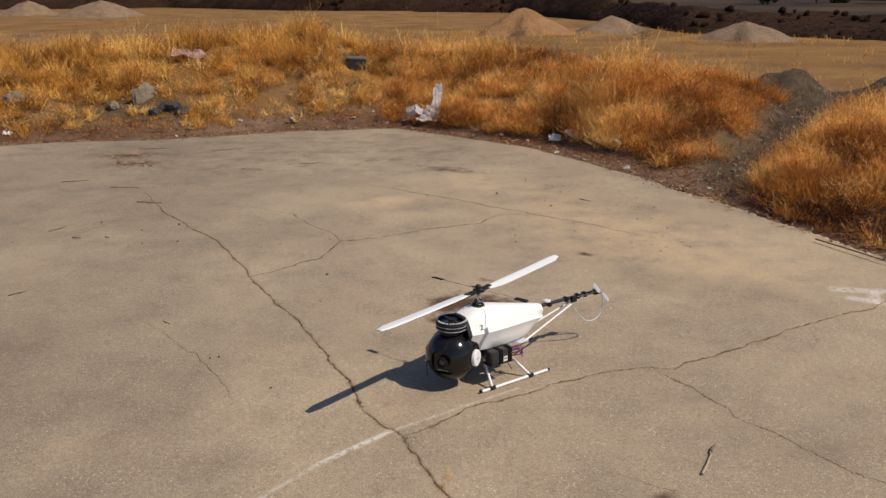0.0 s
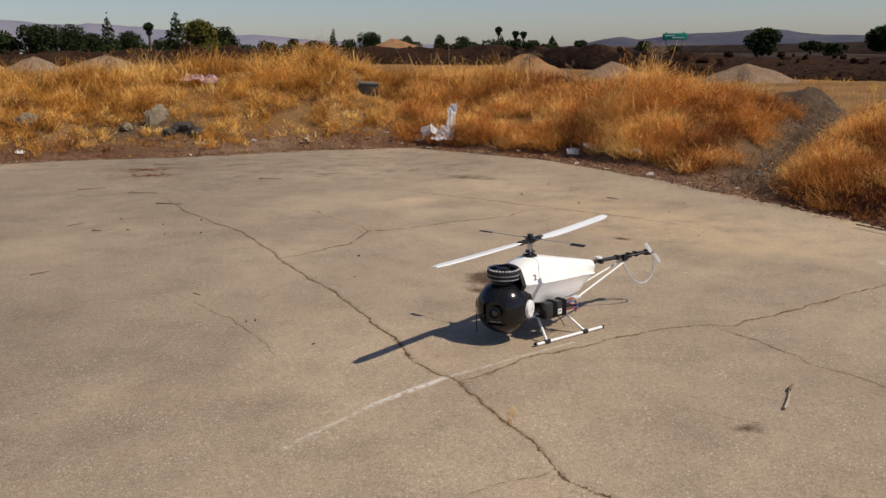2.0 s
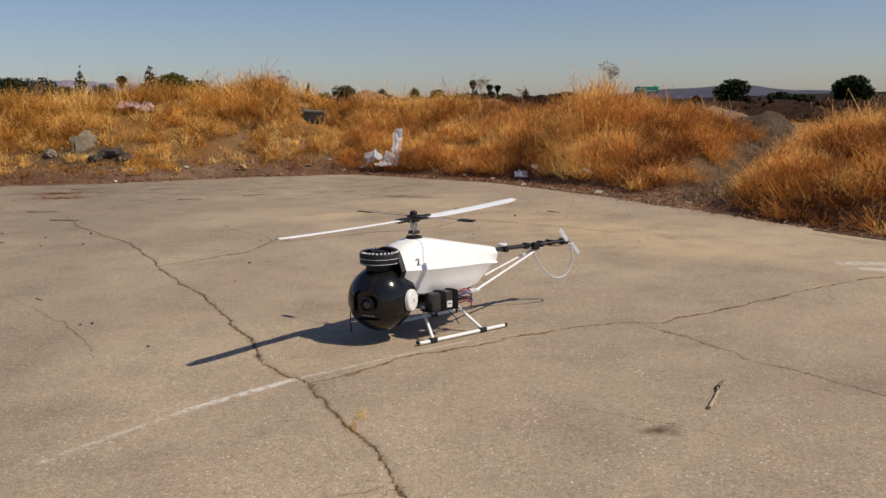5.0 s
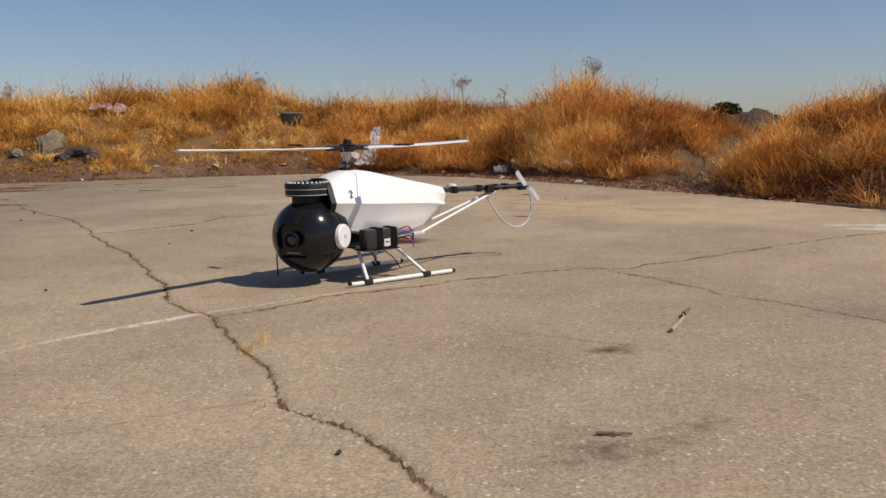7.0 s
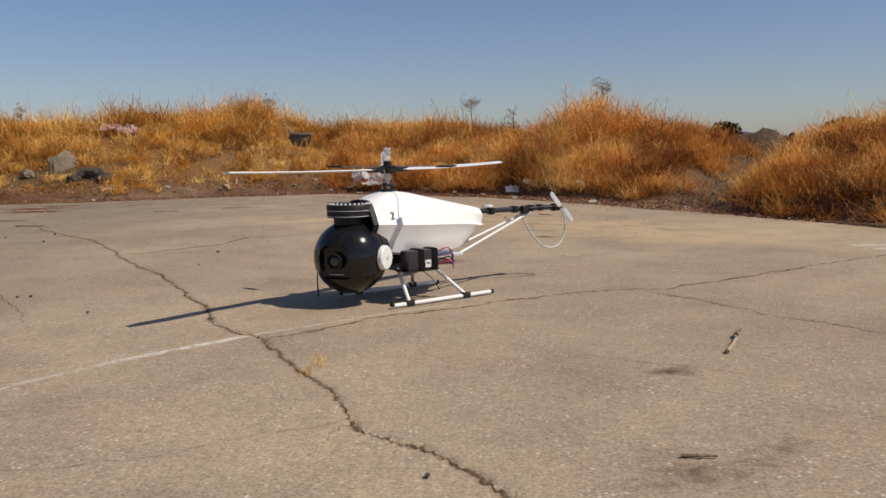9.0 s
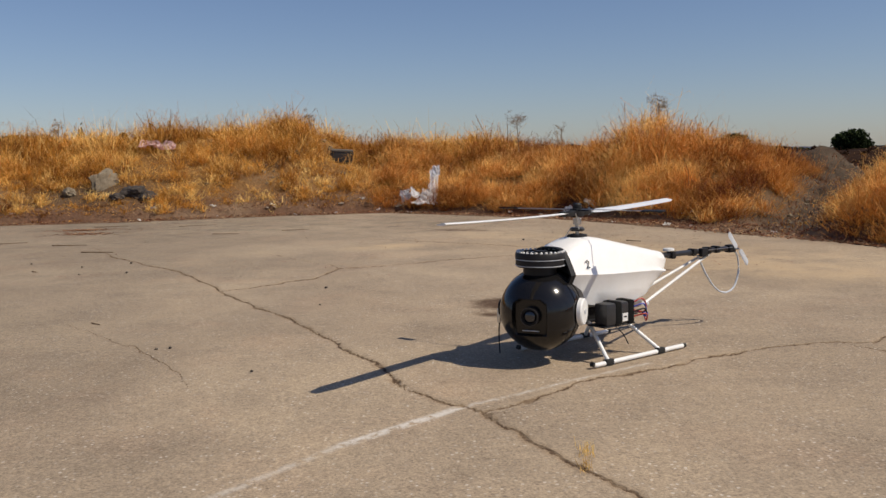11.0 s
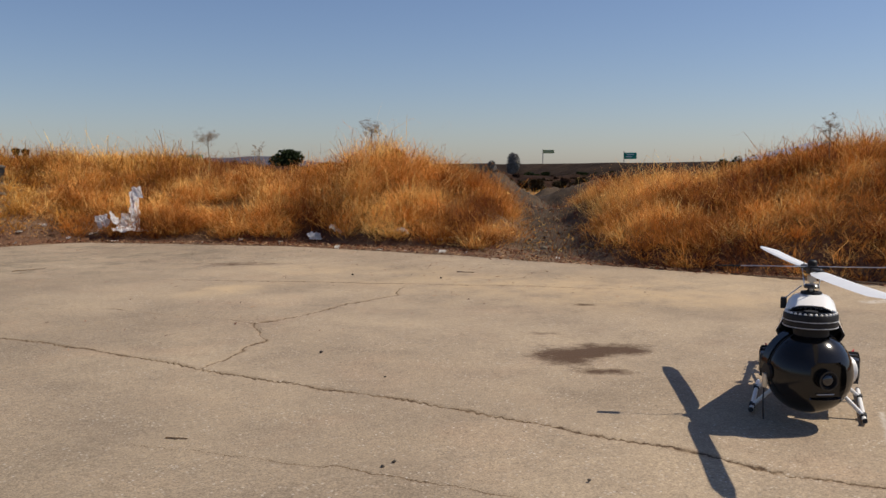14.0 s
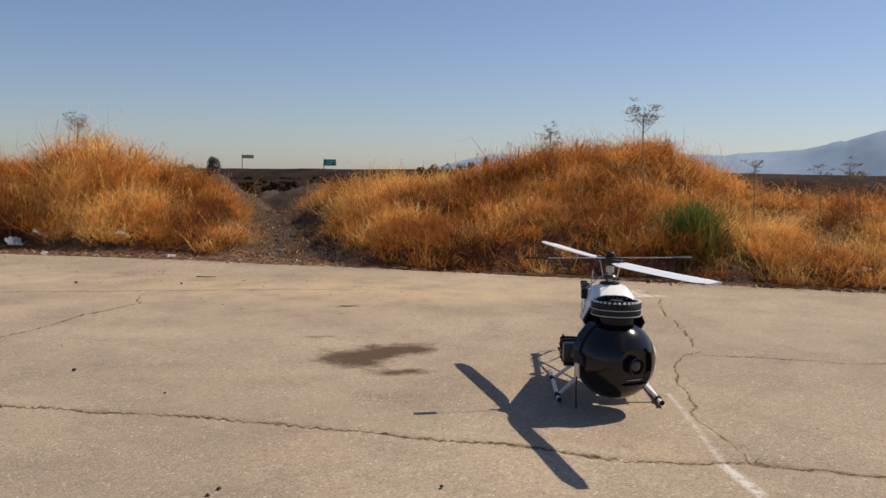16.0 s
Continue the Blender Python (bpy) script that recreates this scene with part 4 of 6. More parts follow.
def moved(bm, m):
    bmesh.ops.transform(bm, matrix=m, verts=bm.verts)
    return bm


def shell_half(zt, zc, zb, wt, wc, wb):
    """Half of one cross-section of the canopy, from the ridge down to the keel."""
    q = min(1.0, (zc - zb) / 0.06)
    return [(0.0, zt), (wt * 0.55, zt - 0.002), (wt * 0.9, zt - 0.010), (wt + 0.010, zt - 0.030), (wc - 0.012, zc + 0.030 * q), (wc, zc + 0.006 * q), (wc - 0.008 * q, zc - 0.010 * q),
            ((wc + wb) / 2 - 0.006 * q, (zc + zb) / 2), (wb, zb + 0.010 * q), (wb * 0.8, zb), (0.0, zb - 0.002)]


def canopy_mesh():
    # f, top, crease, bottom, half widths at top, crease and bottom
    secs = [(0.112, 0.416, 0.318, 0.235, 0.060, 0.098, 0.062), (0.085, 0.430, 0.316, 0.215, 0.064, 0.100, 0.066), (0.03, 0.446, 0.312, 0.196, 0.062, 0.100, 0.066),
            (-0.02, 0.450, 0.308, 0.187, 0.060, 0.098, 0.063), (-0.09, 0.440, 0.303, 0.182, 0.056, 0.092, 0.058), (-0.19, 0.418, 0.297, 0.180, 0.048, 0.080, 0.050),
            (-0.29, 0.396, 0.291, 0.182, 0.040, 0.066, 0.041), (-0.36, 0.381, 0.287, 0.192, 0.035, 0.056, 0.034), (-0.42, 0.368, 0.282, 0.235, 0.030, 0.046, 0.028),
            (-0.475, 0.356, 0.279, 0.268, 0.025, 0.036, 0.024), (-0.487, 0.351, 0.281, 0.273, 0.020, 0.030, 0.019)]
    bm = bmesh.new()
    rings = []
    for f, zt, zc, zb, wt, wc, wb in secs:
        wt, wc, wb = wt * 1.14, wc * 1.14, wb * 1.14
        half = shell_half(zt, zc, zb, wt, wc, wb)
        loop = half + [(-y, z) for y, z in half[-2:0:-1]]
        rings.append([bm.verts.new((f, y, z)) for y, z in loop])
    k = len(rings[0])
    for p, q in zip(rings, rings[1:]):
        for j in range(k):
            bm.faces.new((p[j], p[(j + 1) % k], q[(j + 1) % k], q[j]))
    bm.faces.new(rings[-1])
    bmesh.ops.recalc_face_normals(bm, faces=bm.faces)
    return bm


def rim_mesh():
    """The black lining that shows inside the open nose of the canopy."""
    bm = bmesh.new()
    rings = []
    for f, g in ((0.060, 0.93), (0.110, 0.955), (0.1128, 1.02), (0.136, 1.025), (0.137, 0.95), (0.062, 0.90)):
        half = shell_half(0.418, 0.318, 0.232, 0.068, 0.112, 0.071)
        loop = half + [(-y, z) for y, z in half[-2:0:-1]]
        rings.append([bm.verts.new((f, y * g, 0.33 + (z - 0.33) * g)) for y, z in loop])
    k = len(rings[0])
    for p, q in zip(rings, rings[1:]):
        for j in range(k):
            bm.faces.new((p[j], p[(j + 1) % k], q[(j + 1) % k], q[j]))
    bm.faces.new(rings[-1])
    bmesh.ops.recalc_face_normals(bm, faces=bm.faces)
    return bm


def ball_mesh():
    bm = bmesh.new()
    bmesh.ops.create_uvsphere(bm, u_segments=96, v_segments=64, radius=BALL_R)
    for v in bm.verts:
        u, w = abs(v.co.y) / 0.058, abs(v.co.z + 0.006) / 0.063
        if v.co.x > 0 and max(u, w) < 1 and (u ** 6 + w ** 6) < 1:
            v.co.x = min(v.co.x, 0.112)
    return bm


def shell_mesh():
    """A half collar behind the ball, part of its yoke."""
    bm = bmesh.new()
    bmesh.ops.create_uvsphere(bm, u_segments=48, v_segments=32, radius=BALL_R + 0.002)
    gone = [f for f in bm.faces if f.calc_center_median().x > -0.035 or f.calc_center_median().z < -0.09]
    bmesh.ops.delete(bm, geom=gone, context="FACES")
    bmesh.ops.solidify(bm, geom=bm.faces[:], thickness=0.006)
    return bm


def helicopter():
    h = thing("model_helicopter", "white model helicopter with black camera ball on the concrete", "helicopter", HELI)
    # fuselage
    can = part("canopy", canopy_mesh(), SHELL_WHITE, h, "glossy white fibreglass canopy")
    part("canopy_lining", rim_mesh(), MATT_BLACK, can, "black lining of the open nose")
    part("mast_collar", turned([(0.0, 0.440), (0.040, 0.440), (0.036, 0.455), (0.024, 0.457), (0.022, 0.448), (0.0, 0.448)], 28, pose(-0.012, 0, 0)), MATT_BLACK, can)
    for s in (1, -1):
        mark = bpy.data.curves.new("number", "FONT")
        mark.body = "2"
        mark.size = 0.043
        mark.extrude = 0.0004
        mark.align_x = "CENTER"
        tmp = bpy.data.objects.new("number", mark)
        scene.collection.objects.link(tmp)
        me = bpy.data.meshes.new_from_object(tmp.evaluated_get(bpy.context.evaluated_depsgraph_get()))
        bpy.data.objects.remove(tmp)
        me.materials.clear()
        me.materials.append(INK)
        num = new("number", me)
        num.parent = can
        num.matrix_local = Matrix.Translation((0.040, s * 0.1075, 0.342)) @ Matrix(((-s, 0, 0, 0), (0, -0.30 * s, s * 0.954, 0), (0, 0.954, 0.30, 0), (0, 0, 0, 1)))
        tagged(num, "black painted numeral")
    part("rear_bracket", box((0.190, 0.125, 0.012), (-0.255, 0, 0.164), bevel=0.004), GREY_PLASTIC, h, "grey rear mounting plate")
    part("main_frame", box((0.26, 0.075, 0.05), (-0.06, 0, 0.160), bevel=0.006), MATT_BLACK, h)
    part("frame_plate", box((0.30, 0.13, 0.006), (-0.13, 0, 0.133), bevel=0.002), CARBON, h)
    part("nose_mount", box((0.16, 0.05, 0.03), (0.05, 0, 0.150), bevel=0.005), MATT_BLACK, h)
    part("ring_bracket", box((0.10, 0.09, 0.020), (0.10, 0, 0.372), bevel=0.004), MATT_BLACK, h)
    # camera ball, turned to the machine's own left
    gimbal = new("camera_gimbal")
    gimbal.parent = h
    gimbal.matrix_local = Matrix.Translation(BALL_AT) @ pose(0, 0, 0, 0, 2, 29)
    gimbal.empty_display_size = 0.05
    ball = part("ball_shell", ball_mesh(), BALL_BLACK, gimbal, "glossy black ball housing")
    part("lens_barrel", moved(turned([(0.0, 0.0), (0.033, 0.0), (0.033, 0.022), (0.027, 0.024), (0.025, 0.016), (0.0, 0.014)], 32), pose(0.110, 0, 0.0, 0, 90, 0)), MATT_BLACK, gimbal)
    part("lens_glass", moved(turned([(0.024, 0.0), (0.022, 0.004), (0.014, 0.008), (0.0, 0.0095)], 32), pose(0.124, 0, 0.0, 0, 90, 0)), GLASS_LENS, gimbal)
    part("lens_ring", moved(turned([(0.0300, 0.0), (0.0335, 0.0), (0.0335, 0.0025), (0.0300, 0.0025), (0.0300, 0.0)], 32), pose(0.1325, 0, 0.0, 0, 90, 0)), CARBON, gimbal)
    part("window_slit", box((0.004, 0.062, 0.003), (0.117, 0, -0.052), bevel=0.0008), GREY_PLASTIC, gimbal)
    part("seam_band", tube([(BALL_R * 1.004 * math.cos(a) * 0.05, BALL_R * 1.004 * math.cos(a), BALL_R * 1.004 * math.sin(a)) for a in [i * math.pi / 24 - 0.4 for i in range(31)]], 0.0022, 6), MATT_BLACK, gimbal)
    boss = part("pivot_boss", moved(turned([(0.0, 0.0), (0.049, 0.0), (0.048, 0.014), (0.044, 0.018), (0.0, 0.019)], 40), pose(-0.004, 0.144, 0.0, -90, 0, 0)), TUBE_WHITE, gimbal, "round white pivot cap")
    part("pivot_screw", moved(turned([(0.0, 0.0), (0.009, 0.0), (0.009, 0.003), (0.0, 0.003)], 20), pose(-0.004, 0.1625, 0.002, -90, 0, 0)), GREY_PLASTIC, gimbal)
    part("pivot_motor", moved(turned([(0.0, 0.0), (0.030, 0.0), (0.030, 0.018), (0.0, 0.020)], 28), pose(-0.008, -0.138, 0.0, 90, 0, 0)), MATT_BLACK, gimbal)
    part("counterweight", box((0.022, 0.012, 0.050), (-0.004, -0.160, -0.030), bevel=0.002), STEEL, gimbal)
    part("hanging_lead", tube(curve_points([(-0.004, -0.160, -0.05), (-0.002, -0.163, -0.10), (0.002, -0.160, -0.172)], 5), 0.0028, 6), RUBBER, gimbal)
    for s in (1, -1):
        pts = [(-0.040, s * (BALL_R + 0.002) * math.cos(a), (BALL_R + 0.002) * math.sin(a)) for a in [radians(x) for x in range(0, 84, 6)]]
        arm = bmesh.new()
        rings = []
        for p in pts:
            n = Vector((0, p[1], p[2])).normalized()
            rings.append([arm.verts.new(Vector(p) + Vector((dx, 0, 0)) + n * dn) for dx, dn in ((-0.022, -0.008), (0.022, -0.008), (0.022, 0.001), (-0.022, 0.001))])
        for p, q in zip(rings, rings[1:]):
            for j in range(4):
                arm.faces.new((p[j], p[(j + 1) % 4], q[(j + 1) % 4], q[j]))
        arm.faces.new(rings[0])
        arm.faces.new(rings[-1])
        bmesh.ops.recalc_face_normals(arm, faces=arm.faces)
        part("yoke_arm", arm, BALL_BLACK, gimbal)
    part("rear_collar", moved(shell_mesh(), pose(0, 0, 0, 0, 0, -29)), BALL_BLACK, gimbal)
    part("neck", turned([(0.060, 0.130), (0.060, 0.160)], 32), MATT_BLACK, gimbal)
    # damping ring above the ball
    ring = new("damper_ring")
    ring.parent = h
    ring.matrix_local = Matrix.Translation((0.176, 0, 0.349))
    ring.empty_display_size = 0.05
    part("drum", turned([(0.0, 0.004), (0.086, 0.004), (0.090, 0.008), (0.090, 0.028), (0.088, 0.030), (0.091, 0.033), (0.091, 0.052), (0.088, 0.056), (0.072, 0.056), (0.070, 0.046), (0.0, 0.046)], 48), MATT_BLACK, ring)
    for z in (0.009, 0.031):
        part("pale_band", turned([(0.0902, z), (0.0924, z), (0.0924, z + 0.0022), (0.0902, z + 0.0022)], 48), GREY_PLASTIC, ring)
    part("ring_spider", box((0.15, 0.018, 0.008), (0, 0, 0.050), bm=box((0.018, 0.15, 0.008), (0, 0, 0.050))), CARBON, ring)
    part("ring_hub", turned([(0.0, 0.046), (0.026, 0.046), (0.024, 0.060), (0.0, 0.061)], 24), MATT_BLACK, ring)
    bead = None
    for i in range(30):
        a = 2 * math.pi * i / 30
        if bead is None:
            b = bmesh.new()
            bmesh.ops.create_icosphere(b, subdivisions=1, radius=0.0058)
            bead = part("cap_bead", b, LABEL_WHITE, ring)
            o = bead
        else:
            o = new("cap_bead", bead.data)
            o.parent = ring
        o.matrix_local = pose(0.0835 * math.cos(a), 0.0835 * math.sin(a), 0.0575)
    # rotor
    rotor = new("main_rotor")
    rotor.parent = h
    rotor.matrix_local = pose(-0.012, 0, 0.536, 0, 0, 15.0)
    rotor.empty_display_size = 0.05
    part("mast", rod((0, 0, -0.09), (0, 0, 0.02), 0.007, seg=16), STEEL, rotor)
    part("swashplate", turned([(0.0, -0.068), (0.026, -0.068), (0.028, -0.060), (0.022, -0.054), (0.0, -0.054)], 28), CARBON, rotor)
    part("head_block", box((0.060, 0.030, 0.032), (0, 0, 0.0), bevel=0.004), MATT_BLACK, rotor)
    part("head_cap", turned([(0.0, 0.012), (0.017, 0.012), (0.017, 0.030), (0.012, 0.036), (0.0, 0.036)], 20), MATT_BLACK, rotor)
    part("washout_hub", turned([(0.010, -0.044), (0.016, -0.044), (0.016, -0.022), (0.010, -0.022)], 20), STEEL, rotor)
    for s in (0, 180):
        m = pose(0, 0, 0, 0, 0, s)
        grip = part("blade_grip", moved(box((0.090, 0.026, 0.020), (0.068, 0, 0), bevel=0.004), m), MATT_BLACK, rotor)
        part("grip_bolt", moved(rod((0.100, 0.004, -0.014), (0.100, 0.004, 0.014), 0.0035), m), STEEL, rotor)
        part("rotor_blade", moved(blade_mesh(0.085, 0.815, 0.070, 0.009, droop=0.012), m), BLADE_WHITE, rotor, "long white rotor blade")
        part("pitch_link", moved(rod((0.022, 0.020, -0.060), (0.050, 0.022, 0.0), 0.0022, seg=8), m), STEEL, rotor)
        part("mixing_arm", moved(box((0.012, 0.055, 0.006), (0.016, 0.030, 0.010), bevel=0.001), m), MATT_BLACK, rotor)
        q = pose(0, 0, 0.012, 0, 0, s + 90)
        part("flybar", moved(rod((0.0, 0, 0), (0.262, 0, 0), 0.0018, seg=8), q), STEEL, rotor)
        part("flybar_paddle", moved(box((0.082, 0.030, 0.005), (0.300, 0, 0), (8, 0, 0), 0.002), q), MATT_BLACK, rotor, "small black paddle")
    # tail
    part("tail_boom", rod((-0.40, 0, 0.338), (-0.975, 0, 0.330), 0.0115, seg=20), CARBON, h, "dark carbon boom")
    for f in (-0.56, -0.70, -0.80, -0.86):
        part("boom_clamp", box((0.022, 0.034, 0.030), (f, 0.002, 0.334), bevel=0.003), MATT_BLACK, h)
    part("tail_servo", box((0.040, 0.020, 0.036), (-0.755, 0.018, 0.330), bevel=0.002), MATT_BLACK, h)
    part("push_rod", rod((-0.775, 0.022, 0.338), (-0.955, 0.022, 0.337), 0.0016, seg=6), STEEL, h)
    part("gps_puck", turned([(0.0, 0.0), (0.022, 0.0), (0.024, 0.004), (0.022, 0.011), (0.0, 0.013)], 28, pose(-0.545, 0, 0.351)), LABEL_WHITE, h, "round white receiver puck")
    part("tail_gearbox", box((0.046, 0.030, 0.034), (-0.965, 0.004, 0.330), bevel=0.005), MATT_BLACK, h)
    part("tail_shaft", rod((-0.972, -0.015, 0.330), (-0.972, 0.045, 0.330), 0.004, seg=10), STEEL, h)
    for s in (0, 180):
        tb = moved(blade_mesh(0.012, 0.102, 0.025, 0.004, twist=4), pose(-0.972, 0.040, 0.330) @ pose(0, 0, 0, 90, 0, 0) @ pose(0, 0, 0, 0, 0, 48 + s))
        part("tail_blade", tb, GREY_PLASTIC, h, "short pale tail rotor blade")
    loop = curve_points([(-0.735, 0.004, 0.318), (-0.790, 0.004, 0.235), (-0.860, 0.004, 0.165), (-0.930, 0.004, 0.138), (-0.995, 0.004, 0.156), (-1.028, 0.004, 0.220), (-1.020, 0.004, 0.290), (-0.985, 0.004, 0.325)], 5)
    part("tail_guard", tube(loop, 0.0042, 8), GREY_PLASTIC, h, "bent grey wire loop under the tail")
    for s in (1, -1):
        part("boom_strut", rod((-0.335, s * 0.050, 0.165), (-0.800, s * 0.010, 0.318), 0.0058, seg=12), TUBE_WHITE, h, "white diagonal strut")
    # landing gear
    for s in (1, -1):
        skid = part("skid", tube([(0.112, s * 0.192, 0.015), (0.095, s * 0.192, 0.0095), (-0.15, s * 0.192, 0.0095), (-0.395, s * 0.192, 0.0095)], 0.0085, 12), TUBE_WHITE, h, "white tubular skid")
        part("skid_cap", rod((0.108, s * 0.192, 0.0138), (0.118, s * 0.192, 0.017), 0.0092), RUBBER, skid)
        part("skid_cap", rod((-0.388, s * 0.192, 0.0096), (-0.402, s * 0.192, 0.0096), 0.0092), RUBBER, skid)
        for ft, fb in ((-0.005, 0.030), (-0.175, -0.255)):
            part("leg", rod((ft, s * 0.062, 0.135), (fb, s * 0.192, 0.012), 0.0075, seg=12), TUBE_WHITE, h, "white tubular leg")
            part("leg_clamp", box((0.040, 0.021, 0.020), (fb, s * 0.192, 0.0125), bevel=0.004), RUBBER, skid)
    for f in (-0.005, -0.175):
        part("cross_brace", rod((f, -0.065, 0.130), (f, 0.065, 0.130), 0.0065), CARBON, h)
    # batteries strapped to both flanks, with their leads
    for s in (1, -1):
        bat = part("battery_pack", box((0.150, 0.062, 0.080), (-0.058, s * 0.142, 0.174), bevel=0.010), WRAP, h, "black wrapped battery pack")
        for f in (-0.045, -0.113):
            part("battery_strap", box((0.034, 0.069, 0.089), (f, s * 0.142, 0.174), bevel=0.010), STRAP, bat, "wide black hook-and-loop strap")
        part("battery_label", box((0.028, 0.0015, 0.030), (-0.079, s * 0.1737, 0.158)), LABEL_WHITE, bat)
        part("label_print", box((0.016, 0.001, 0.005), (-0.079, s * 0.1749, 0.160)), INK, bat)
        part("speed_controller", box((0.070, 0.040, 0.024), (-0.195, s * 0.105, 0.186), bevel=0.003), STEEL, h, "silver speed controller")
        for k, m in enumerate((RED_WIRE, BLUE_WIRE, RUBBER, RED_WIRE)):
            zz = 0.200 - 0.018 * k
            pts = curve_points([(-0.150, s * 0.145, zz), (-0.190, s * (0.160 + 0.006 * k), zz + 0.012), (-0.225, s * 0.150, zz - 0.022), (-0.235, s * 0.120, 0.150), (-0.21, s * 0.07, 0.160)], 5)
            part("power_lead", tube(pts, 0.0030, 6), m, h)
        part("connector", box((0.020, 0.014, 0.012), (-0.215, s * 0.155, 0.150), (0, 20, 10), 0.002), BLUE_WIRE, h)
        part("antenna", tube(curve_points([(-0.12, s * 0.05, 0.125), (-0.17, s * 0.08, 0.075), (-0.20, s * 0.085, 0.028)], 4), 0.0022, 6), RUBBER, h)
        part("battery_tray", box((0.165, 0.085, 0.006), (-0.058, s * 0.128, 0.130), bevel=0.002), CARBON, h, "dark carbon side tray")
    part("servo", box((0.040, 0.022, 0.040), (-0.03, -0.095, 0.405), bevel=0.003), MATT_BLACK, h)
    part("servo_link", rod((-0.03, -0.105, 0.41), (-0.012, -0.035, 0.475), 0.002, seg=8), STEEL, h)
    return h


helicopter()


# ---- far land ----
BRUSH = simple("dry_dark_brush", (0.020, 0.016, 0.008), (0.075, 0.052, 0.024), 1.5, 0.9, spec=0.1)

def polar(az, dist, z=0.0):
    return Vector((dist * math.sin(radians(az)), dist * math.cos(radians(az)), z))


def heap(az, dist, width, height, material, label, seed):
    """A dumped heap of soil with gullies and stones."""
    rng = np.random.default_rng(seed)
    n, m = 56, 26
    a = np.linspace(0, 2 * np.pi, n, endpoint=False)
    r = np.linspace(0, 1, m)
    A, R = np.meshgrid(a, r)
    wob = 1 + 0.16 * np.sin(A * 2 + rng.uniform(0, 6)) + 0.09 * np.sin(A * 5 + rng.uniform(0, 6))
    x, y = R * np.cos(A) * width / 2 * wob, R * np.sin(A) * width / 2 * wob * 0.85
    prof = np.clip(1 - R ** 1.25, 0, 1) ** 1.1
    z = height * prof * (1 + 0.16 * fbm(x, y, 3.0 / width, 3, seed)) + 0.07 * height * fbm(x, y, 9.0 / width, 3, seed + 5) * (1 - R) ** 0.5 - 0.05 * (R > 0.97)
    idx = np.arange(n * m).reshape(m, n)
    nx = np.roll(idx, -1, 1)
    F = np.stack([idx[:-1], nx[:-1], nx[1:], idx[1:]], -1).reshape(-1, 4)
    me = quads("dirt_mound", np.stack([x, y, z], -1).reshape(-1, 3), F, material)
    ob = new("dirt_mound", me)
    p = polar(az, dist)
    ob.matrix_world = pose(p.x, p.y, -0.05, 0, 0, seed * 37)
    return tagged(ob, label, "soil heap", "soil heaps on the field")


heap(5.2, 42, 4.6, 1.25, MOUND_RED, "dumped heap of orange-tan soil on the field", 1)
heap(10.6, 44, 5.2, 0.85, MOUND, "low heap of tan soil with stones", 2)
heap(18.6, 38, 4.4, 0.86, MOUND, "dumped heap of tan soil on the field", 3)
heap(-24.7, 90, 6.0, 1.35, MOUND, "pale rounded heap of soil on the field", 4)
heap(-20.8, 82, 8.5, 1.55, MOUND, "broad pale heap of soil on the field", 5)
heap(-28.0, 92, 6.5, 1.3, MOUND, "pale heap of soil on the field", 6)
heap(-3.2, 96, 13.0, 2.45, MOUND_RED, "large heap of orange soil behind the dark berm", 7)


def ridge(name, path, width, material, label, category, seed, rough=0.35, step=1.2, top_flat=0.15, kind=""):
    """A long bank swept along (azimuth, distance, height) stations."""
    path = np.array(path, float)
    cen = np.stack([path[:, 1] * np.sin(np.radians(path[:, 0])), path[:, 1] * np.cos(np.radians(path[:, 0]))], -1)
    seg = np.concatenate([[0], np.cumsum(np.hypot(*np.diff(cen, axis=0).T))])
    s = np.arange(0, seg[-1], step)
    cx, cy, hh = np.interp(s, seg, cen[:, 0]), np.interp(s, seg, cen[:, 1]), np.interp(s, seg, path[:, 2])
    out = np.stack([cx, cy], -1) / np.hypot(cx, cy)[:, None]
    t = np.linspace(-1, 1, 25)
    prof = np.clip((1 - np.abs(t)) / (1 - top_flat), 0, 1) ** 0.8
    X = cx[:, None] + out[:, :1] * t * width / 2
    Y = cy[:, None] + out[:, 1:] * t * width / 2
    N = fbm(X, Y, 0.35, 4, seed)
    Z = hh[:, None] * prof[None] * (1 + rough * N) + 0.25 * rough * fbm(X, Y, 1.4, 3, seed + 3) * prof[None] - 0.15 * (prof[None] <= 0)
    idx = np.arange(X.size).reshape(X.shape)
    F = np.stack([idx[:-1, :-1], idx[1:, :-1], idx[1:, 1:], idx[:-1, 1:]], -1).reshape(-1, 4)
    me = quads(name, np.stack([X, Y, Z], -1).reshape(-1, 3), F, material)
    return tagged(new(name, me), label, category, kind=kind)


BERM_PATH = [(-62, 150, 1.9), (-45, 140, 1.8), (-30, 132, 1.7), (-17, 116, 1.75), (-6.6, 90, 1.85), (4.2, 79, 1.5), (11, 58, 1.35), (15, 47, 1.15), (26, 43, 0.95), (33, 38, 0.6), (44, 37, 0.55), (56, 34, 0.95), (70, 34, 0.9), (95, 36, 0.9)]
berm = ridge("soil_berm", BERM_PATH, 9.0, BERM, "long dark berm of turned soil across the field", "berm", 21, 0.35, 0.7)
ridge("highway_embankment", [(6, 300, 0.6), (14, 205, 1.0), (20, 160, 1.3), (26, 135, 1.55), (34, 118, 1.6), (44, 95, 1.65), (56, 82, 1.7), (75, 80, 1.6), (100, 85, 1.6)],
      24.0, EMBANK, "dusky highway embankment dotted with bushes", "embankment", 31, 0.06, 3.0, 0.35)


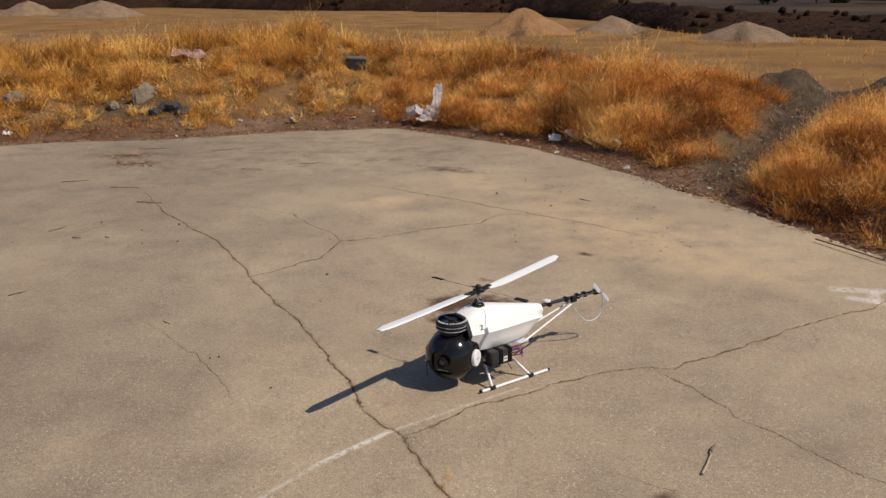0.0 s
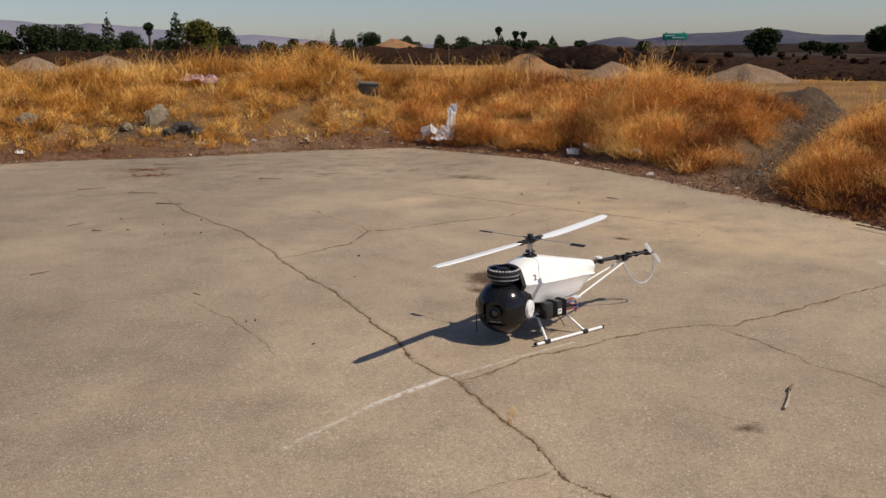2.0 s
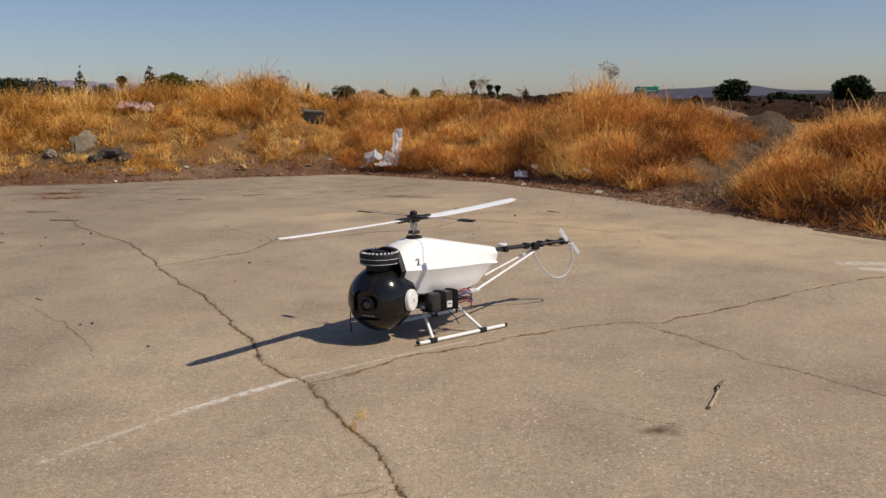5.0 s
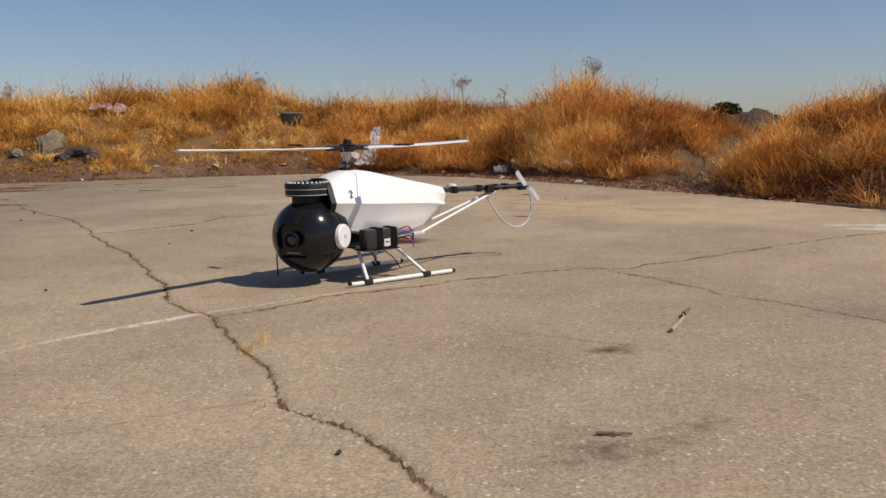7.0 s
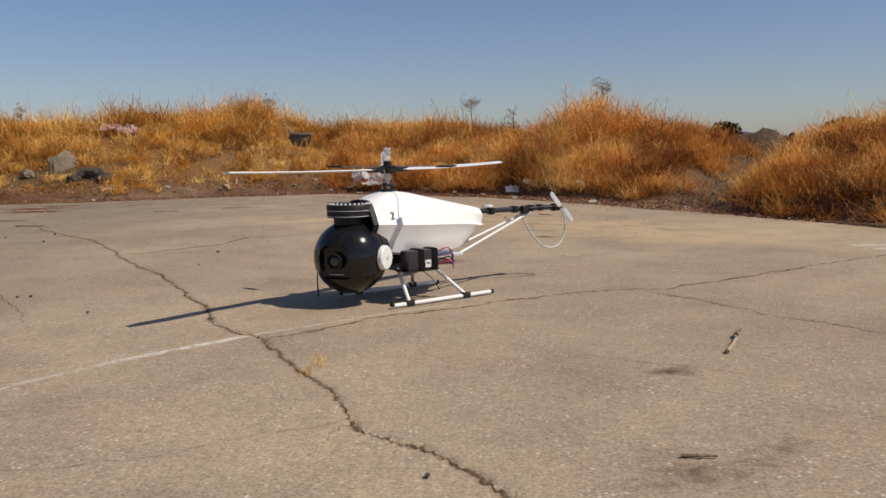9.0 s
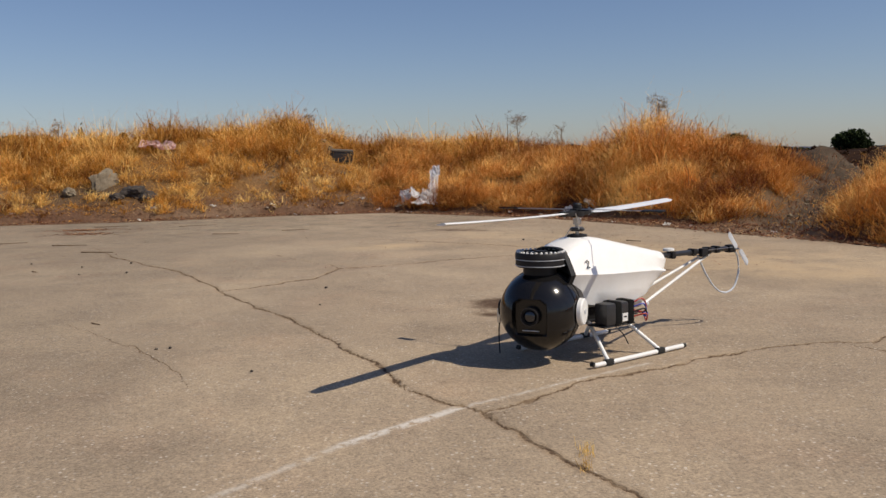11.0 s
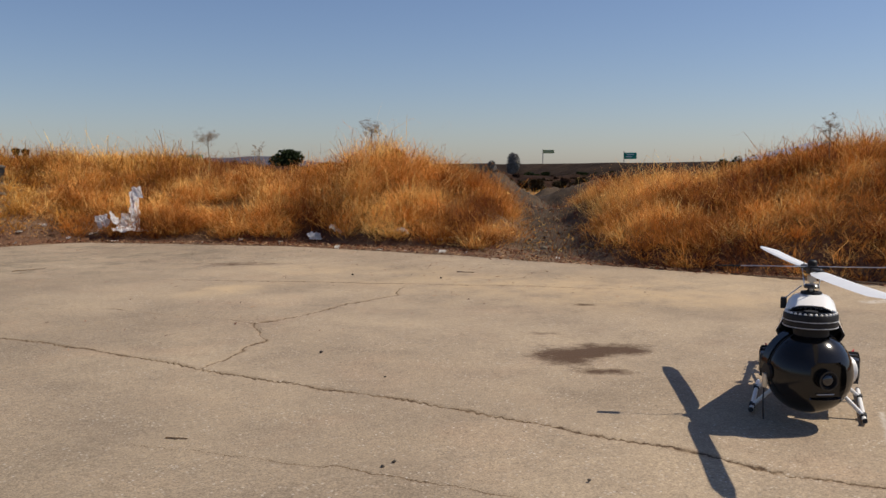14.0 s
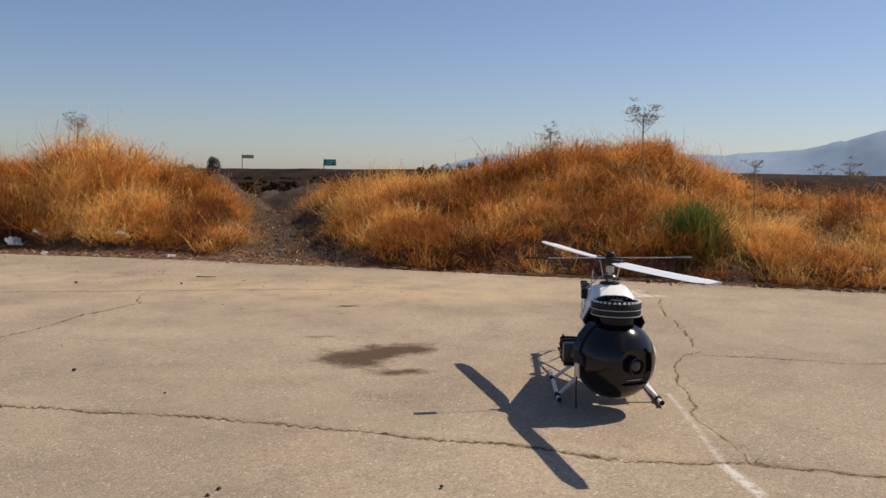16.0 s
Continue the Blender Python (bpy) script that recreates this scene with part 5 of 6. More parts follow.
def wall_run(stations, height, thick, material, label):
    """A parapet along the highway's crest, its shaded side put into a dark colour."""
    pts = [polar(a, d, z) for a, d, z in stations]
    bm = bmesh.new()
    rings = []
    for i, p in enumerate(pts):
        out = Vector((p.x, p.y, 0)).normalized()
        rings.append([bm.verts.new(p + out * o + Vector((0, 0, h))) for o, h in ((0, -1.6), (0, height), (-0.15, height), (-0.15, height + 0.12), (thick, height + 0.12), (thick, -1.6))])
    for p, q in zip(rings, rings[1:]):
        for j in range(6):
            bm.faces.new((p[j], p[(j + 1) % 6], q[(j + 1) % 6], q[j]))
    bm.faces.new(rings[0])
    bm.faces.new(rings[-1])
    bmesh.ops.recalc_face_normals(bm, faces=bm.faces)
    return solo("highway_parapet", bm, material, label, "parapet", smooth=False)


wall_run([(11.5, 225, 0.7), (14, 202, 0.9), (17, 180, 1.0), (20, 160, 1.15), (23, 146, 1.25), (26, 133, 1.35), (29, 126, 1.4), (33, 118, 1.45)], 0.15, 0.5, OVERPASS, "concrete parapet of the raised highway, painted dark as its shaded side")


def leaf_cloud(lobes, n, leaf, seed):
    """Small crossed leaves spread through ellipsoid lobes; ragged outline with gaps."""
    rng = np.random.default_rng(seed)
    vol = np.array([l[3] * l[4] * l[5] for l in lobes])
    which = rng.choice(len(lobes), n, p=vol / vol.sum())
    L = np.array(lobes)[which]
    d = rng.normal(size=(n, 3))
    d /= np.linalg.norm(d, axis=1)[:, None]
    r = rng.uniform(0.35, 1.08, n)[:, None] ** 0.6
    c = L[:, :3] + d * r * L[:, 3:6]
    u = rng.normal(size=(n, 3))
    u /= np.linalg.norm(u, axis=1)[:, None]
    v = np.cross(u, rng.normal(size=(n, 3)))
    v /= np.linalg.norm(v, axis=1)[:, None]
    s = leaf * rng.uniform(0.5, 1.3, n)[:, None]
    V = np.stack([c - u * s, c + v * s * 0.6, c + u * s, c - v * s * 0.6], 1).reshape(-1, 3)
    return V, np.arange(4 * n).reshape(-1, 4)


def tree(az, dist, top_el, width_deg, kind, seed, label, material=None, eye=1.75):
    rng = random.Random(seed)
    top = eye + dist * math.tan(radians(top_el))
    w = dist * math.tan(radians(width_deg))
    p = polar(az, dist)
    name = {"palm": "palm_tree", "conifer": "conifer_tree", "round": "broadleaf_tree", "bush": "bush"}[kind]
    ob = thing(name, label, "bush" if kind == "bush" else "tree", pose(p.x, p.y, 0, 0, 0, rng.uniform(0, 360)), group="far trees")
    lobes = []
    if kind == "conifer":
        for i in range(9):
            t = i / 8
            rr = w / 2 * (1 - t) ** 0.8 + 0.12
            lobes.append((rng.uniform(-.2, .2) * rr, rng.uniform(-.2, .2) * rr, top * (0.14 + 0.82 * t), rr, rr, top * 0.085))
        part("trunk", tube([(0, 0, -0.2), (0.05, 0, top * 0.5), (0, 0, top * 0.96)], [0.22, 0.13, 0.03], 8), BARK, ob)
        count, leaf = 1500, max(0.16, w * 0.06)
    elif kind == "palm":
        part("trunk", tube([(0, 0, -0.2), (0.1, 0, top * 0.4), (0.05, 0.1, top * 0.85)], [0.28, 0.20, 0.17], 8), BARK, ob)
        lobes = [(0.05, 0.1, top * 0.9, w / 2, w / 2, top * 0.10), (0.05, 0.1, top * 0.78, w * 0.3, w * 0.3, top * 0.10)]
        count, leaf = 700, w * 0.16
    else:
        low = 0.02 if kind == "bush" else 0.10
        for i in range(5 if kind == "bush" else 14):
            a, q = rng.uniform(0, 6.28), rng.uniform(0.1, 0.7) * w / 2
            z = top * rng.uniform(low + 0.15, 0.78)
            s = rng.uniform(0.34, 0.56) * w / 2
            lobes.append((q * math.cos(a), q * math.sin(a), z, s, s, min(top - z, top * 0.26)))
        lobes.append((0, 0, top * 0.76, w * 0.30, w * 0.30, top * 0.24))
        part("trunk", tube([(0, 0, -0.2), (0.06, 0.02, top * 0.25), (0.0, 0.05, top * 0.6)], [0.06 * w * 0.5 + 0.1, 0.05 * w * 0.5 + 0.07, 0.05], 8), BARK, ob)
        if kind != "bush":
            for x, y, z, *_ in lobes[:4]:
                part("limb", tube([(0.04, 0.02, top * 0.24), (x * 0.5, y * 0.5, (z + top * 0.24) / 2), (x, y, z)], [0.09, 0.06, 0.02], 6), BARK, ob)
        count, leaf = (700 if kind == "bush" else 5200), max(0.10, w * (0.052 if kind == "bush" else 0.036))
    V, F = leaf_cloud(lobes, count, leaf, seed)
    me = quads("crown", V, F, material or LEAF, smooth=False)
    c = new("crown", me)
    c.parent = ob
    return ob


DARK = "dark green tree in the hazy distance"
TALL = "tall pointed conifer in the hazy distance"
for k, (az, d, el, w, kd) in enumerate([
        (-31.0, 150, 1.5, 3.0, "round"), (-28.3, 150, 1.35, 2.6, "round"), (-26.2, 152, 1.25, 2.2, "round"), (-24.2, 148, 1.6, 2.4, "round"), (-22.5, 150, 1.6, 2.0, "round"), (-20.4, 145, 2.15, 1.5, "conifer"), (-21.3, 155, 1.1, 1.9, "round"),
        (-19.2, 152, 1.2, 1.5, "round"), (-18.1, 140, 1.65, 0.55, "palm"), (-17.5, 160, 0.75, 1.6, "bush"), (-16.5, 150, 2.45, 1.7, "conifer"), (-13.8, 152, 1.4, 2.0, "round"), (-11.2, 170, 0.55, 1.6, "bush"), (-9.4, 170, 0.65, 1.0, "round"),
        (-8.0, 175, 0.5, 1.8, "bush"), (-6.9, 165, 1.3, 0.7, "conifer"), (-5.9, 175, 0.6, 1.5, "bush"), (-4.6, 160, 0.98, 1.5, "round"), (-2.9, 175, 0.5, 1.6, "bush"), (-2.2, 170, 0.75, 1.1, "round"), (-0.1, 170, 0.8, 1.0, "round"), (1.5, 170, 0.65, 1.2, "round"),
        (3.7, 180, 1.2, 0.42, "palm"), (3.9, 170, 0.75, 0.7, "conifer"), (4.75, 185, 0.92, 0.42, "palm"), (5.25, 185, 0.88, 0.4, "palm"), (7.1, 170, 0.6, 1.0, "conifer"), (5.8, 180, 0.35, 1.6, "bush"), (8.9, 190, 0.3, 1.6, "bush"),
        (12.9, 190, 0.2, 1.4, "bush"), (14.6, 150, -0.1, 1.0, "bush"), (19.8, 110, 0.85, 2.3, "round"), (22.5, 112, 0.0, 1.9, "bush"), (23.6, 114, -0.1, 2.0, "bush"), (26.6, 112, 0.9, 2.6, "round"),
        (46.9, 80, 0.1, 1.0, "bush"), (47.7, 80, 0.3, 1.1, "bush"), (48.6, 82, 0.4, 1.2, "bush"), (49.4, 80, 0.3, 1.0, "bush"), (50.2, 80, 0.5, 0.9, "bush"), (51.2, 82, 0.75, 0.6, "conifer"), (52.3, 80, 0.65, 0.7, "conifer"), (54.8, 80, 1.15, 0.8, "conifer"), (55.9, 78, 0.7, 0.6, "bush")]):
    tree(az, d, el, w, kd, 100 + k, TALL if kd == "conifer" else "slim palm on the skyline" if kd == "palm" else "low dark bush on the skyline" if kd == "bush" else DARK)
for k in range(34):
    rng = random.Random(700 + k)
    az = -32 + 40 * k / 34 + rng.uniform(-0.4, 0.4)
    tree(az, 158 + rng.uniform(-6, 6), (0.55 if az < -13 else 0.18) + rng.uniform(-0.15, 0.25), rng.uniform(1.3, 2.2), "bush", 1700 + k, "low dark bush on the skyline")
for az, el, w in ((34.3, 0.62, 0.9), (32.9, 0.1, 0.7)):
    tree(az, 105, el, w, "round", int(az * 10), "small grey-green tree on the skyline, paled by painted haze", LEAF_HAZED)
tree(-15.1, 146, 1.85, 2.6, "round", 77, "yellow-green rounded tree in the distance", LEAF_GOLD)
for k in range(60):
    rng = random.Random(900 + k)
    az = 30 + 26 * k / 60 + rng.uniform(-0.4, 0.4)
    d = float(np.interp(az, [31, 44, 56], [112, 89, 76])) - rng.uniform(0, 9)
    tree(az, d, -0.10 - 0.06 * rng.uniform(0, 9) + rng.uniform(-0.1, 0.2), rng.uniform(0.4, 1.0), "bush", 300 + k, "dark scrubby bush on the embankment", eye=0.97)


def hills(name, prof, dist, deep, material, label, seed):
    prof = np.array(prof)
    az = np.arange(prof[0, 0], prof[-1, 0], 0.25)
    el = np.interp(az, prof[:, 0], prof[:, 1])
    el = el * (1 + 0.10 * fbm(az, az * 0, 0.45, 4, seed))
    t = np.linspace(0, 1, 14)
    D = dist + deep * t[None] + 0 * az[:, None]
    top = (dist + deep * 0.6) * np.tan(np.radians(el))
    shape = np.sin(np.clip(t / 0.6, 0, 2) * np.pi / 2) ** 1.2
    X, Y = D * np.sin(np.radians(az))[:, None], D * np.cos(np.radians(az))[:, None]
    Z = top[:, None] * shape[None] * (1 + 0.22 * fbm(X, Y, 0.004, 4, seed + 2) * (shape[None] < 0.98)) - 2
    idx = np.arange(X.size).reshape(X.shape)
    F = np.stack([idx[:-1, :-1], idx[1:, :-1], idx[1:, 1:], idx[:-1, 1:]], -1).reshape(-1, 4)
    me = quads(name, np.stack([X, Y, Z], -1).reshape(-1, 3), F, material)
    return tagged(new(name, me), label, "backdrop", kind="structure")


# the air is clear here: the ranges' haze sits in their colours
hills("backdrop_hills", [(7.0, 0.0), (8.6, 0.12), (10.5, 0.50), (11.6, 0.62), (12.6, 0.42), (14.5, 0.66), (16.0, 0.72), (17.8, 0.80), (19.0, 0.86), (21.2, 0.82), (23.5, 0.55), (26, 0.4), (29, 0.1)], 2300, 500, HILL, "brown hills on the horizon with haze painted in", 51)
hills("backdrop_range", [(-60, 2.0), (-40, 2.0), (-28, 1.95), (-22, 1.75), (-15, 1.25), (-8, 0.65), (-2, 0.35), (4, 0.1), (9, 0.0)], 3200, 700, RANGE, "range beyond the trees, painted in pale mauve haze", 52)
hills("backdrop_mountains", [(30, 0.0), (36, 0.25), (44, 0.2), (49, 0.4), (52, 1.0), (54.5, 1.75), (57, 1.65), (60, 1.35), (66, 1.6), (70, 1.85), (73.5, 2.15), (76, 2.6), (78.2, 3.2), (84, 4.0), (95, 3.4), (110, 2.0)], 3200, 700, HILL_FAR, "mountains on the horizon, painted in pale blue haze", 53)


def highway_sign(at, w, h, face, label, bars, post=True):
    p = Vector(at)
    yaw = math.degrees(math.atan2(-p.x, p.y))
    ob = thing("highway_sign", label, "road sign", pose(p.x, p.y, 0, 0, 0, yaw))
    panel = part("panel", box((w, 0.12, h), (0, 0, p.z), bevel=0.05), face, ob)
    for sx in ((-0.35 * w, 0.35 * w) if post else (-0.5 * w,)):
        part("post", rod((sx, 0.25, -0.3), (sx, 0.25, p.z + h * 0.7), 0.16, seg=10), SIGN_STEEL, ob)
    part("truss", box((w * 1.1, 0.3, 0.18), (0, 0.25, p.z - h * 0.3)), SIGN_STEEL, ob)
    for x, z, bw in bars:
        part("text_bar", box((w * bw, 0.02, h * 0.14), (x * w, -0.075, p.z + z * h)), SIGN_TEXT, panel)
    return ob


highway_sign((50.7, 193.4, 3.3), 5.2, 1.35, SIGN_GREEN, "green overhead highway sign in the distance", [(-0.2, 0.15, 0.4), (0.15, -0.2, 0.5)])
highway_sign((240.0, 255.0, 6.3), 4.8, 2.5, SIGN_GREEN, "green highway sign on a post", [(0.0, 0.2, 0.6), (-0.1, -0.15, 0.5)], False)
highway_sign((216.0, 276.0, 8.0), 4.4, 1.4, SIGN_PALE, "pale sign seen from behind on a post", [], False)
for k in range(44):
    rng = random.Random(1300 + k)
    az = 30 + 30 * k / 44 + rng.uniform(-0.3, 0.3)
    tree(az, 36 + rng.uniform(-2.5, 1.0), -0.75 + rng.uniform(-0.25, 0.2), rng.uniform(1.0, 2.0), "bush", 1500 + k, "dark scrub along the foot of the berm", BRUSH, eye=0.97)


def berm_clods(count):
    """Lumps of turned soil along the near face of the berm."""
    rng = random.Random(61)
    path = np.array(BERM_PATH, float)
    shapes = []
    for k in range(7):
        bm = bmesh.new()
        bmesh.ops.create_icosphere(bm, subdivisions=2, radius=1.0)
        for v in bm.verts:
            v.co *= 1 + 0.45 * noise.noise(v.co * 1.4 + Vector((k * 5.3, 0, 0))) + 0.25 * noise.noise(v.co * 4 + Vector((0, k * 3.1, 0)))
        shapes.append(part("clod", bm, BERM, berm))
    for k in range(count):
        az = rng.uniform(-30, 45)
        dist, h = np.interp(az, path[:, 0], path[:, 1]), np.interp(az, path[:, 0], path[:, 2])
        t = rng.uniform(0.1, 0.95)
        p = polar(az, dist - 4.5 * t, h * ((1 - t) / 0.85 if t > 0.15 else 1) ** 0.8)
        size = rng.uniform(0.14, 0.32) * float(dist) / 80
        o = shapes[k] if k < 7 else new("clod", shapes[k % 7].data)
        o.parent = berm
        o.matrix_world = Matrix.Translation(p) @ pose(0, 0, 0, rng.uniform(0, 90), 0, rng.uniform(0, 360)) @ Matrix.Diagonal((size * rng.uniform(0.8, 1.8), size, size * 0.75, 1))


berm_clods(210)


# ---- things on and round the pad ----
def on_land(x, y):
    return float(land(np.array([x]), np.array([y]))[0][0])


def rock_mesh(sx, sy, sz, seed, rough=0.25, sub=4):
    bm = bmesh.new()
    bmesh.ops.create_icosphere(bm, subdivisions=sub, radius=1.0)
    for v in bm.verts:
        n = noise.noise(v.co * 1.3 + Vector((seed * 3.1, 0, 0))) * rough * 1.6 + noise.noise(v.co * 3.5 + Vector((0, seed * 2.3, 0))) * rough * 0.7
        v.co *= 1 + n
        v.co = Vector((round(v.co.x * 3.2) / 3.2 * 0.35 + v.co.x * 0.65, v.co.y, v.co.z))
        v.co = Vector((v.co.x * sx, v.co.y * sy, v.co.z * sz))
    return bm


def rock(x, y, s, seed, material, label, lift=0.2, name="rock"):
    return solo(name, rock_mesh(s[0], s[1], s[2], seed), material, label, name.replace("_", " "), pose(x, y, on_land(x, y) + s[2] * lift, seed * 13 % 20 - 10, seed * 7 % 16 - 8, seed * 57))


rock(-5.0, 14.62, (0.24, 0.07, 0.21), 1, CHALK_ROCK, "pale grey broken concrete lump on the bank")
rock(-5.45, 14.35, (0.15, 0.09, 0.08), 2, CHALK_ROCK, "grey-brown rock half sunk in the bank")
rock(-7.0, 14.2, (0.22, 0.15, 0.13), 6, CHALK_ROCK, "pale grey rock half sunk in the bank")
rock(-4.46, 14.22, (0.20, 0.15, 0.11), 3, DARK_ROCK, "dark charred clod at the bank's foot", name="clod")
rock(-4.25, 14.12, (0.13, 0.11, 0.09), 4, DARK_ROCK, "dark charred clod at the bank's foot", name="clod")
rock(-4.68, 14.1, (0.12, 0.10, 0.07), 5, DARK_ROCK, "dark charred clod at the bank's foot", name="clod")
rng0 = random.Random(4)
for k in range(46):
    x, y = rng0.uniform(-3.6, 0.4), rng0.uniform(14.7, 17.2)
    s = rng0.uniform(0.02, 0.065)
    rock(x, y, (s, s * rng0.uniform(0.6, 1), s * rng0.uniform(0.5, 0.8)), 20 + k, CHALK_ROCK, "small grey stone on the bank", name="stone")["group"] = "stones on the bank"
for k in range(40):
    t = rng0.uniform(0, 1)
    x, y = 3.1 + 3.0 * t + rng0.uniform(-0.4, 0.4), 9.9 + 4.4 * t + rng0.uniform(-0.4, 0.4)
    s = rng0.uniform(0.012, 0.045)
    rock(x, y, (s, s * 0.8, s * 0.6), 80 + k, CHALK_ROCK if k % 3 else DARK_ROCK, "small dark stone in the cut", name="stone")["group"] = "stones in the cut"


def crumple(w, h, seed, fold=0.5, nx=26, ny=22, bend=0.0):
    """A crumpled sheet of film or paper with real folds and thickness."""
    bm = bmesh.new()
    grid = []
    for j in range(ny):
        row = []
        for i in range(nx):
            u, v = i / (nx - 1) - 0.5, j / (ny - 1) - 0.5
            n1 = noise.noise(Vector((u * 4 + seed, v * 4, seed * 1.7)))
            n2 = noise.noise(Vector((u * 9, v * 9 + seed, seed * 0.7)))
            n3 = noise.noise(Vector((u * 3, v * 3, seed * 5.1)))
            e = 1 + 0.35 * noise.noise(Vector((math.atan2(v, u) * 1.5, seed, 0)))
            row.append(bm.verts.new((u * w * e + fold * w * 0.25 * n3, v * h * e + fold * h * 0.2 * n2, (n1 * 0.6 + n2 * 0.4) * fold * min(w, h) + bend * (u * u) * w)))
        grid.append(row)
    for a, b in zip(grid, grid[1:]):
        for i in range(nx - 1):
            bm.faces.new((a[i], a[i + 1], b[i + 1], b[i]))
    bmesh.ops.solidify(bm, geom=bm.faces[:], thickness=0.002)
    return bm


def settle(ob, sink=0.01):
    """Rests a thing on the land below it."""
    low = min((ob.matrix_world @ v.co for v in ob.data.vertices), key=lambda p: p.z)
    ob.matrix_world = Matrix.Translation((0, 0, on_land(low.x, low.y) - sink - low.z)) @ ob.matrix_world
    return ob


PX, PY = -4.62, 16.15
bagp = solo("plastic_bag", crumple(0.52, 0.24, 3, 0.5), PINK, "crumpled pale pink plastic bag caught in dry grass", "plastic bag", pose(PX, PY, 1.1, 22, 4, 5))
bagp.matrix_world = pose(PX, PY - 0.1, on_land(PX, PY) + 0.07, 24, 6, 8)
film = thing("plastic_sheeting", "bundle of torn white plastic film caught on the bank", "plastic film", pose(-0.24, 14.32, on_land(-0.24, 14.32) - 0.02))
for k, (x, y, z, w, h, rx, ry, rz) in enumerate([(0.12, 0.16, 0.30, 0.15, 0.46, 70, 14, 25), (0.16, 0.18, 0.50, 0.12, 0.18, 60, -20, -30), (0.02, 0.05, 0.13, 0.26, 0.22, 50, 10, -15),
                                                 (-0.17, 0.0, 0.17, 0.17, 0.13, 62, 35, 30), (-0.30, 0.06, 0.15, 0.15, 0.16, 75, -15, -20), (0.06, -0.10, 0.035, 0.34, 0.14, 12, 4, 8), (-0.12, -0.05, 0.05, 0.20, 0.12, 25, -12, 50)]):
    pc = part("film_fold", crumple(w, h, 40 + k * 3.3, 0.30), WHITE_PLASTIC, film)
    pc.matrix_local = pose(x, y, z, rx, ry, rz)
for k, (x, y, s) in enumerate([(1.62, 12.64, 0.17), (1.84, 12.48, 0.20), (2.36, 11.72, 0.15), (2.35, 11.9, 0.08), (2.75, 11.4, 0.13), (-0.62, 14.5, 0.13), (-0.95, 14.45, 0.07), (-6.5, 13.45, 0.10), (-6.7, 13.25, 0.12), (-3.3, 14.1, 0.10), (-2.5, 14.3, 0.09),
                               (-1.5, 14.45, 0.08), (-5.9, 13.5, 0.07), (-2.0, 14.35, 0.06), (-1.2, 14.7, 0.10), (0.9, 13.25, 0.08), (3.0, 9.6, 0.06), (5.0, 4.9, 0.16)]):
    settle(solo("paper_scrap", crumple(s, s * 0.75, 70 + k * 2.1, 0.5, 12, 10), PAPER if k % 2 else WHITE_PLASTIC, "crumpled white paper litter at the pad's edge", "litter", pose(x, y, 0.2, 35 if k < 3 else 12, 8, k * 47), group="litter along the edge"))
rng1 = random.Random(12)
for k in range(34):
    x = rng1.uniform(-4.2, -0.1) if k < 22 else rng1.uniform(0.2, 2.6)
    y = float(np.interp(x, [-4.3, -2.5, -0.8, 0.25, 1.2, 2.0, 2.6], [13.3, 13.95, 14.2, 13.3, 12.35, 11.0, 10.0])) + rng1.uniform(0.08, 0.55)
    w = rng1.uniform(0.03, 0.075)
    settle(solo("paper_scrap", crumple(w, w * rng1.uniform(0.5, 0.9), 140 + k * 1.7, 0.4, 8, 6), PAPER if k % 3 else WHITE_PLASTIC, "small torn white scrap in the leaf litter", "litter", pose(x, y, 0.2, rng1.uniform(5, 40), 6, k * 61), group="litter along the edge"))
settle(solo("paper_scrap", crumple(0.13, 0.05, 99, 0.2, 10, 6), PAPER, "flat white paper scrap lying on the concrete", "litter", pose(-2.1, 11.92, 0.02, 0, 0, 10)), -0.008)
# plastic crate on the bank
CR = thing("battery_crate", "black plastic box with dusty grey lid on the bank", "box", pose(-1.65, 16.6, on_land(-1.65, 16.6) - 0.02, 4, 3, 6))
part("body", box((0.36, 0.24, 0.22), (0, 0, 0.11), bevel=0.015), BLACK_BOX, CR)
part("lid", box((0.38, 0.26, 0.035), (0, 0, 0.225), bevel=0.010), GREY_LID, CR)
for s in (-1, 1):
    part("handle", box((0.02, 0.12, 0.03), (s * 0.188, 0, 0.17), bevel=0.006), BLACK_BOX, CR)


def stick(points, r, material, label, group="", wob=0.15, seed=1, name="twig"):
    rng = random.Random(seed)
    a, b = Vector(points[0]), Vector(points[1])
    n = 7
    side = (b - a).cross(Vector((0, 0, 1))).normalized()
    pts = [a.lerp(b, i / n) + side * rng.uniform(-1, 1) * wob * (b - a).length * 0.25 for i in range(n + 1)]
    mid = (a + b) / 2
    bm = tube([p - mid for p in pts], [r * (1 - 0.5 * i / n) for i in range(n + 1)], 7)
    if (b - a).length < 1 and wob > 0.1:
        k = pts[3] - mid
        tube([k, k + (side * 0.5 + (b - a).normalized() * 0.5) * (b - a).length * 0.3], [r * 0.6, r * 0.25], 6, bm)
    return solo(name, bm, material, label, "twig", Matrix.Translation(mid), group)


